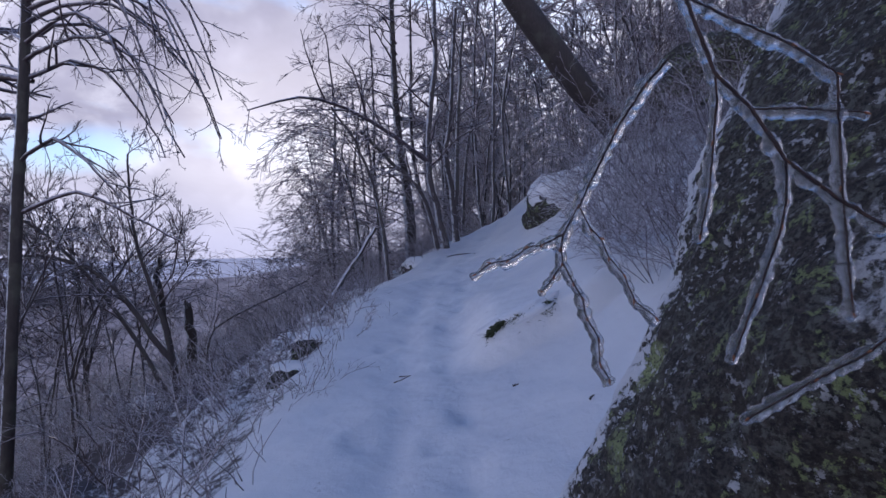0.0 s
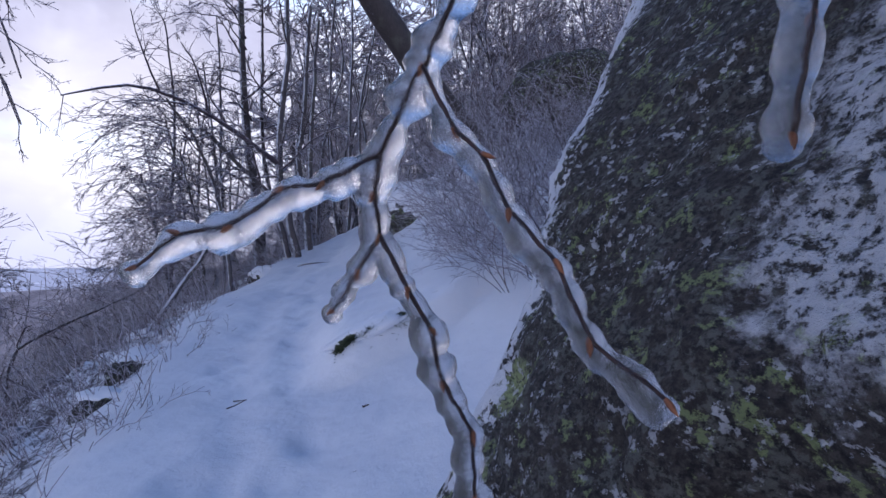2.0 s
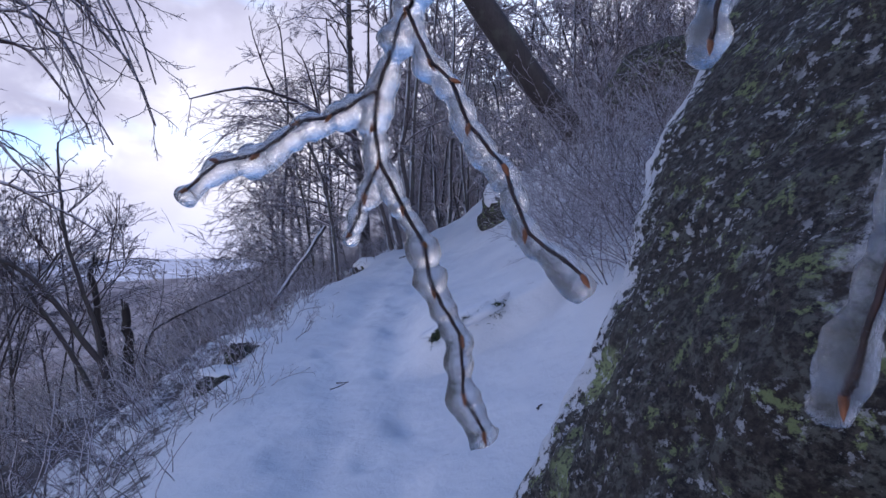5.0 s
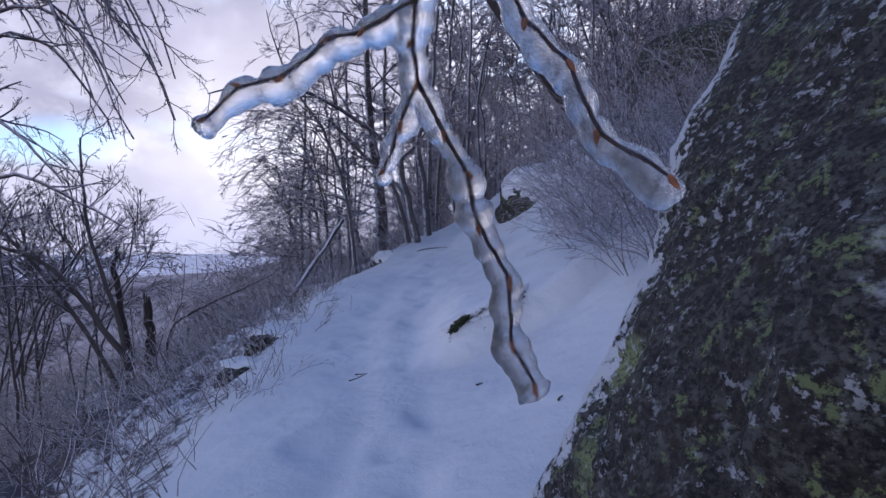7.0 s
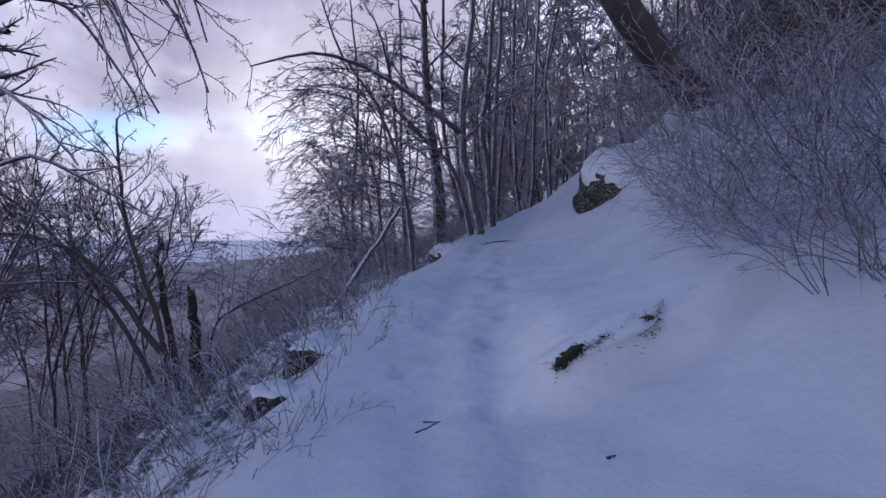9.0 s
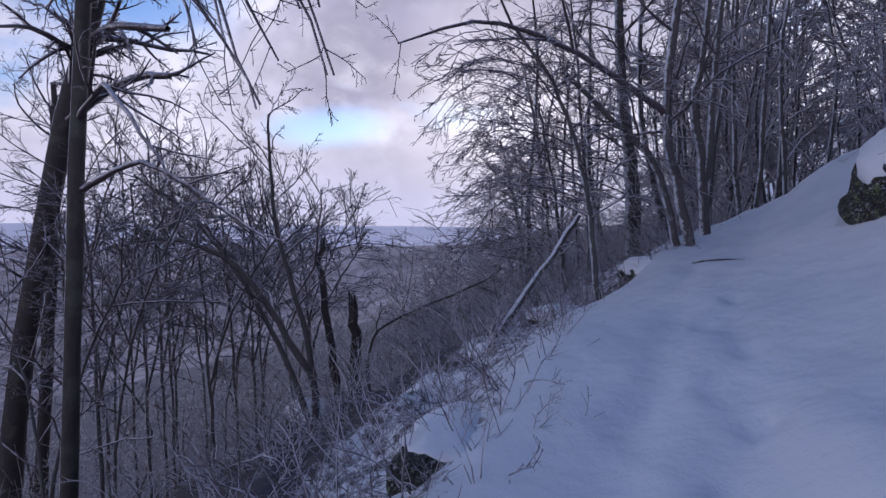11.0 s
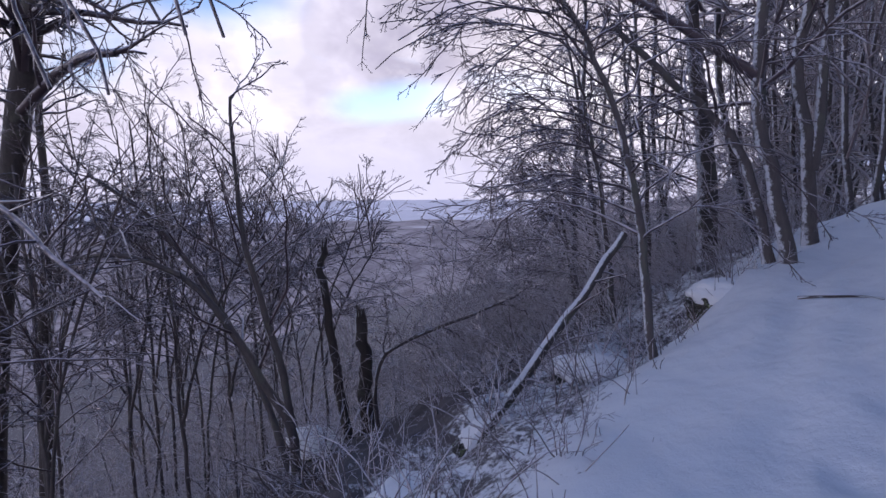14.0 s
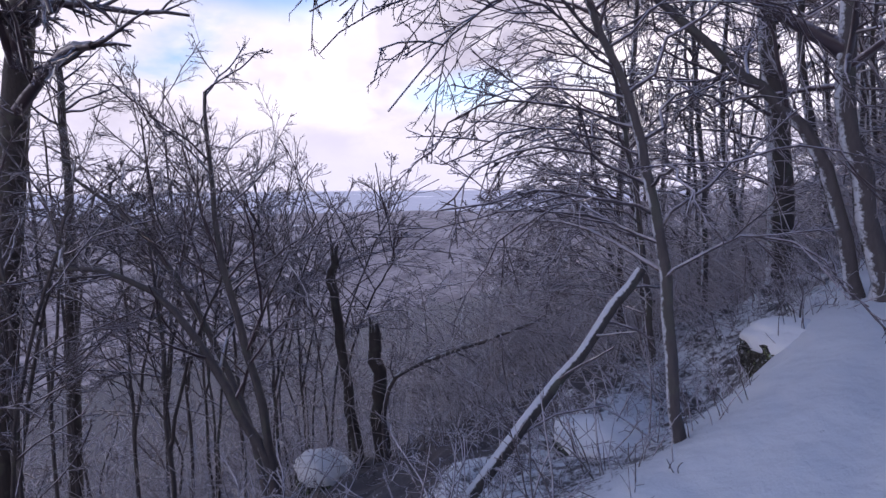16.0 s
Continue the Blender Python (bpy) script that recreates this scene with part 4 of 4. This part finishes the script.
# ---- brush ----
def shrub(name, label, group, stems, height, seed, mat, twig_n=5, spread_r=0.25, lean=(0, 0)):
    rng = np.random.default_rng(seed)
    t = thing(name, (0, 0, 0), label, "shrub", group)
    lines = []
    for _ in range(stems):
        a, r = rng.uniform(0, 6.28), spread_r * math.sqrt(rng.uniform())
        w = rng.uniform(0.3, 1.3)
        d = np.array((math.cos(a) * w + lean[0], math.sin(a) * w + lean[1], 1.0))
        pts, radii = run(rng, (math.cos(a) * r, math.sin(a) * r, -0.05), d / np.linalg.norm(d), height * rng.uniform(0.6, 1.2), 0.0062, 0.0028, 7, 0.17, 0.06)
        lines.append((pts, radii, 4))
    v, q = tubes(lines)
    part("stem_tangle", mesh_from("stem_tangle", v, q, mat), t)["kind"] = "stuff"
    kids = crown(rng, lines, [dict(n=twig_n, angle=0.7, len=0.42, ratio=0.6, rmin=0.003, seg=3, wob=0.14, droop=0.05, sides=3, lo=0.25),
                              dict(n=3, angle=0.8, len=0.45, ratio=0.7, rmin=0.0025, seg=2, wob=0.15, droop=0.05, sides=3)])
    v, q = tubes([x for layer in kids for x in layer])
    part("spray", mesh_from("spray", v, q, mat), t)["kind"] = "stuff"
    return t


def scatter(kinds, spots, rng):
    used = set()
    for n, (x, y, s) in enumerate(spots):
        k = n % len(kinds)
        m = Matrix.Translation((x, y, gz(x, y) - 0.03)) @ Matrix.Rotation(rng.uniform(0, 6.28), 4, "Z")
        if k in used:
            o = copy_thing(kinds[k], m)
        else:
            o = kinds[k]
            o.matrix_basis = m
            used.add(k)
        o.scale = (s, s, s)


def brush():
    rng = np.random.default_rng(200)
    kinds = [shrub("brush", "tangle of thin ice-glazed brush on the snowy bank", "brush on the bank", 14, 1.2, 201 + k, BRUSH, 6, 0.5) for k in range(4)]
    spots = []
    while len(spots) < 66:
        x, y = rng.uniform(1.5, 6.0), rng.uniform(4.6, 13.0)
        u = x - float(centre(y))
        if u < 2.1 or (y < 5.6 and u < 2.4) or (8.3 < y < 10.4 and u < 2.7) or (x < 2.9 and y < 5.1) or math.hypot(x - 1.6, y - 10.0) < 0.7:
            continue
        spots.append((x, y, rng.uniform(0.6, 1.1)))
    spots += [(1.95, 5.0, 0.8), (2.15, 5.4, 0.9), (2.35, 4.95, 0.9), (1.85, 5.9, 0.75), (2.2, 6.0, 1.0), (2.6, 5.5, 1.0), (1.95, 6.6, 0.8), (2.45, 6.7, 1.0), (2.05, 7.4, 0.8), (2.7, 7.2, 1.0), (2.3, 8.0, 0.9), (1.8, 5.35, 0.6), (1.75, 6.2, 0.6), (1.9, 7.0, 0.6), (2.3, 9.4, 1.0), (2.7, 9.6, 1.2), (3.1, 9.8, 1.3), (2.5, 10.2, 1.1), (2.9, 10.1, 1.3), (3.4, 10.0, 1.4), (3.3, 9.4, 1.3), (2.2, 10.8, 0.9), (1.78, 4.75, 0.55), (1.98, 4.6, 0.65), (2.15, 4.85, 0.75), (1.62, 5.6, 0.45)]
    scatter(kinds, spots, rng)
    low = [shrub("slope_brush", "low tangle of rimed stems on the slope", "brush below the trail", 9, 0.62, 231 + k, BRUSH, 4, 0.2, (-0.2, 0)) for k in range(4)]
    spots = []
    while len(spots) < 95:
        y = rng.uniform(2.5, 17.0)
        u = -0.84 - 3.7 * rng.uniform() ** 1.5
        spots.append((float(centre(y)) + u, y, rng.uniform(0.45, 1.15)))
    for _ in range(45):
        y = rng.uniform(5.0, 16.0)
        spots.append((float(centre(y)) - rng.uniform(2.0, 5.5), y, rng.uniform(0.9, 1.7)))
    scatter(low, spots, rng)


brush()


def dry_stems():
    """Short dead stems that poke through the snow along the trail edge."""
    rng = np.random.default_rng(300)
    lines = []
    for _ in range(620):
        y = rng.uniform(2.0, 13.5)
        u = -0.72 - 1.7 * rng.uniform() ** 1.3
        x = float(centre(y)) + u
        z = gz(x, y)
        d = np.array((rng.normal(-0.15, 0.35), rng.normal(-0.1, 0.35), 1.0))
        pts, radii = run(rng, (x, y, z - 0.03), d / np.linalg.norm(d), rng.uniform(0.08, 0.42), 0.0042, 0.002, 4, 0.12, 0.05)
        lines.append((pts, radii, 3))
    for _ in range(70):
        y = rng.uniform(3.2, 11.5)
        x = float(centre(y)) - rng.uniform(1.05, 1.9)
        d = np.array((rng.normal(-0.35, 0.45), rng.normal(-0.1, 0.4), 1.0))
        pts, radii = run(rng, (x, y, gz(x, y) - 0.03), d / np.linalg.norm(d), rng.uniform(0.4, 0.85), 0.0062, 0.0026, 6, 0.08, 0.05)
        lines.append((pts, radii, 4))
        lines += shoots(rng, (pts, radii), 3, 0.3, 0.9, 0.7, 0.25, 0.6, 0.0026, 3, 0.1, 0.03, 3)
    v, q = tubes(lines)
    tagged(new("dry_stems", mesh_from("dry_stems", v, q, BRUSH)), "dead dry stems poking through the snow", "undergrowth", kind="stuff")


dry_stems()


def mossy_lip():
    """Dark moss and grass showing under the lip of the bank."""
    rng = np.random.default_rng(310)
    t = thing("mossy_bank_edge", (0.5, 4.9, gz(0.5, 4.9)), "dark mossy bank edge showing beneath the snow", "moss")
    for k, f in enumerate(np.linspace(0, 1, 17)):
        x = 0.44 + 0.48 * f
        y = 4.925 + 0.22 * (x - 0.44) + 0.012 * math.sin(9 * f)
        size = 0.030 * (1 - f / 0.62) ** 0.7 + 0.010 if f < 0.6 else (0.009 if f < 0.86 else 0.024)
        o = part("moss_clump", rock_mesh("moss_clump", (size * 1.0, size * 0.7, size * 0.8), 20 + k, MOSS, 0.6, 3), t)
        o.location = (x - 0.5, y - 4.9, gz(x, y) - gz(0.5, 4.9) + 0.15 * size)
    lip = part("snow_lip", rock_mesh("snow_lip", (0.34, 0.13, 0.055), 27, CAP, 0.3, 4), t, "overhanging lip of snow")
    lip.location, lip.rotation_euler = (0.17, 0.17, 1.085 - gz(0.5, 4.9)), (0.1, -0.42, 0.22)
    blades = []
    for _ in range(620):
        x = rng.choice((rng.uniform(0.40, 0.70), rng.uniform(0.40, 0.95)))
        y = 4.91 + 0.22 * (x - 0.36) + rng.normal(0, 0.02)
        if 0.68 < x < 0.80 and rng.uniform() < 0.7:
            continue
        d = np.array((rng.normal(-0.3, 0.5), -0.8, rng.uniform(-0.1, 0.8)))
        pts, radii = run(rng, (x, y, gz(x, y) + 0.01), d / np.linalg.norm(d), rng.uniform(0.02, 0.06), 0.0022, 0.0008, 3, 0.15, 0.15)
        blades.append((pts - np.array((0.5, 4.9, gz(0.5, 4.9))), radii, 3))
    v, q = tubes(blades)
    part("grass", mesh_from("grass", v, q, MOSS), t, "tufts of dark frozen grass")["kind"] = "stuff"


mossy_lip()


def litter_bits():
    """Fallen twigs and leaf scraps on the trail."""
    rng = np.random.default_rng(320)
    for pts, r in (([(0.05, 10.9), (0.2, 10.8), (0.42, 10.78), (0.55, 10.7)], 0.012), ([(-0.30, 4.86), (-0.24, 4.9), (-0.18, 4.93)], 0.005), ([(-0.27, 4.97), (-0.2, 4.94)], 0.006),
                   ([(0.54, 4.36), (0.58, 4.37)], 0.008), ([(0.9, 3.7), (0.93, 3.73)], 0.007)):
        line = np.array([(x, y, gz(x, y) + r * 0.6) for x, y in pts])
        b = line[0].copy()
        v, q = tubes([wobbled(rng, line - b, r, r * 0.5, 5, 8, r * 0.4)])
        o = new("fallen_twig", mesh_from("fallen_twig", v, q, BARK_DARK))
        o.location = b
        tagged(o, "dark fallen twig lying on the trail snow", "twig", "twigs on the trail")


litter_bits()


# ---- the ice-cased twig at eye height ----
def dense(pts, step):
    pts = np.array(pts, float)
    seg = np.linalg.norm(np.diff(pts, axis=0), axis=1)
    t = np.concatenate(([0], np.cumsum(seg)))
    s = np.linspace(0, t[-1], max(4, int(t[-1] / step)))
    return np.stack([np.interp(s, t, pts[:, k]) for k in range(3)], -1)


def ice_tube(rng, pts, r, lead, sag):
    """Lumpy ice round a line; it reaches a little past the end, hangs a little low and is thickest on the lee side."""
    line = dense(pts, 0.0016)
    for _ in range(4):
        line[1:-1] = 0.5 * line[1:-1] + 0.25 * (line[:-2] + line[2:])
    end = line[-1] + (line[-1] - line[-2]) / np.linalg.norm(line[-1] - line[-2]) * lead
    line = np.concatenate((line, np.linspace(line[-1], end, 5)[1:]))
    n = len(line)
    k = np.arange(n)
    broad = np.convolve(rng.normal(0, 1, n + 16), np.hanning(11) / 2.2, 'same')[8:8 + n]
    small = np.convolve(rng.normal(0, 1, n + 16), np.hanning(5) / 1.4, 'same')[8:8 + n]
    lump = np.clip(1 + 0.17 * broad + 0.11 * small, 0.62, 1.5)
    drift = np.stack([np.convolve(rng.normal(0, 1, n + 16), np.hanning(9) / 1.9, 'same')[8:8 + n] for _ in range(3)], -1)
    line[3:-3] += drift[3:-3] * 0.0006
    radii = r * lump
    tail = np.clip((n - 1 - k) / 4.0, 0, 1)
    radii *= np.sqrt(1 - (1 - tail) ** 2 * 0.97)
    line = line + np.array((0.0, 0.0030, -sag))
    return line, radii, 12


def closed(me):
    bm = bmesh.new()
    bm.from_mesh(me)
    edges = [e for e in bm.edges if e.is_boundary]
    bmesh.ops.holes_fill(bm, edges=edges, sides=40)
    bmesh.ops.recalc_face_normals(bm, faces=bm.faces)
    bm.to_mesh(me)
    bm.free()
    return me


def iced_branch(name, base, runs, label, ice, r_ice, seed, buds=True):
    """A twig of several runs in one casing of ice, with buds at its bends."""
    rng = np.random.default_rng(seed)
    t = thing(name, base, label, "twig")
    wood, cases = [], []
    for pts, r in runs:
        pts = rel(base, pts)
        line = dense(pts, 0.004)
        line[1:-1] += rng.normal(0, 0.0002, line[1:-1].shape)
        wood.append((line, np.linspace(r, r * 0.75, len(line)) * 0.80, 8))
        cases.append(ice_tube(rng, pts, r_ice * (0.8 if r < 0.00095 else 1.0), 0.005, 0.0017))
    v, q = tubes(wood)
    part("wood", closed(mesh_from("wood", v, q, TWIG)), t, "thin dark red-brown twig")
    v, q = tubes(cases)
    case = part("ice_casing", closed(mesh_from("ice_casing", v, q, ice)), t, "thick lumpy casing of clear ice")
    melt = case.modifiers.new("fused", "REMESH")
    melt.mode, melt.voxel_size, melt.use_smooth_shade = "VOXEL", 0.0009, True
    if buds:
        for pts, r in runs:
            pts = [np.array(p) for p in rel(base, pts)]
            for i in range(1, len(pts)):
                d = pts[i] - pts[i - 1]
                d /= np.linalg.norm(d)
                d = d + side(rng, d, 1.57) * 0.38
                d /= np.linalg.norm(d)
                L, w = rng.uniform(0.0042, 0.0058), 0.00095
                k = np.linspace(0, 1, 7)
                line = pts[i] - d * 0.0006 + d[None] * (k * L)[:, None]
                v, q = tubes([(line, w * np.array((0.7, 0.95, 1.0, 0.9, 0.68, 0.4, 0.06)), 7)])
                part("bud", mesh_from("bud", v, q, BUD), t, "pointed brown bud")
    return t


A, B, C = (0.267, 0.891, 1.663), (0.256, 0.907, 1.638), (0.256, 0.913, 1.612)
iced_branch("iced_twig", A, [
    ([(0.336, 0.862, 1.780), (0.320, 0.868, 1.762), (0.297, 0.878, 1.726), A, B], 0.0012),
    ([B, (0.238, 0.911, 1.629), (0.225, 0.915, 1.627), (0.208, 0.920, 1.615), (0.191, 0.924, 1.613), (0.177, 0.928, 1.602)], 0.0010),
    ([B, (0.254, 0.911, 1.626), C], 0.0011),
    ([C, (0.250, 0.923, 1.600), (0.242, 0.943, 1.585)], 0.0009),
    ([C, (0.265, 0.912, 1.594), (0.273, 0.912, 1.580), (0.277, 0.914, 1.562), (0.288, 0.915, 1.543), (0.289, 0.916, 1.520), (0.297, 0.915, 1.505)], 0.0010),
    ([A, (0.275, 0.884, 1.642), (0.282, 0.878, 1.634), (0.287, 0.870, 1.617), (0.297, 0.861, 1.603), (0.302, 0.852, 1.583), (0.315, 0.839, 1.570)], 0.00092),
], "bare twig cased in thick clear ice, hanging at eye height", ICE, 0.0056, 400)
iced_branch("iced_bough", (0.364, 0.839, 1.761), [
    ([(0.325, 0.855, 1.93), (0.336, 0.849, 1.85), (0.364, 0.839, 1.761), (0.387, 0.829, 1.730), (0.407, 0.819, 1.689), (0.438, 0.810, 1.660), (0.467, 0.800, 1.638), (0.52, 0.79, 1.61), (0.62, 0.77, 1.56)], 0.0022),
    ([(0.364, 0.839, 1.761), (0.365, 0.839, 1.740), (0.362, 0.839, 1.708), (0.357, 0.838, 1.665), (0.350, 0.838, 1.634)], 0.0012),
    ([(0.407, 0.819, 1.689), (0.404, 0.814, 1.660), (0.398, 0.809, 1.640), (0.374, 0.798, 1.591), (0.354, 0.793, 1.548)], 0.0012),
    ([(0.52, 0.79, 1.61), (0.479, 0.790, 1.574), (0.451, 0.794, 1.550), (0.417, 0.799, 1.530), (0.366, 0.798, 1.502)], 0.0012),
    ([(0.345, 0.847, 1.825), (0.375, 0.832, 1.80), (0.413, 0.820, 1.776), (0.440, 0.810, 1.751), (0.442, 0.810, 1.668), (0.449, 0.810, 1.575)], 0.0014),
    ([(0.387, 0.829, 1.730), (0.42, 0.82, 1.728), (0.46, 0.81, 1.722)], 0.0012),
], "iced bough with hanging twigs in front of the boulder", ICE, 0.0052, 410)
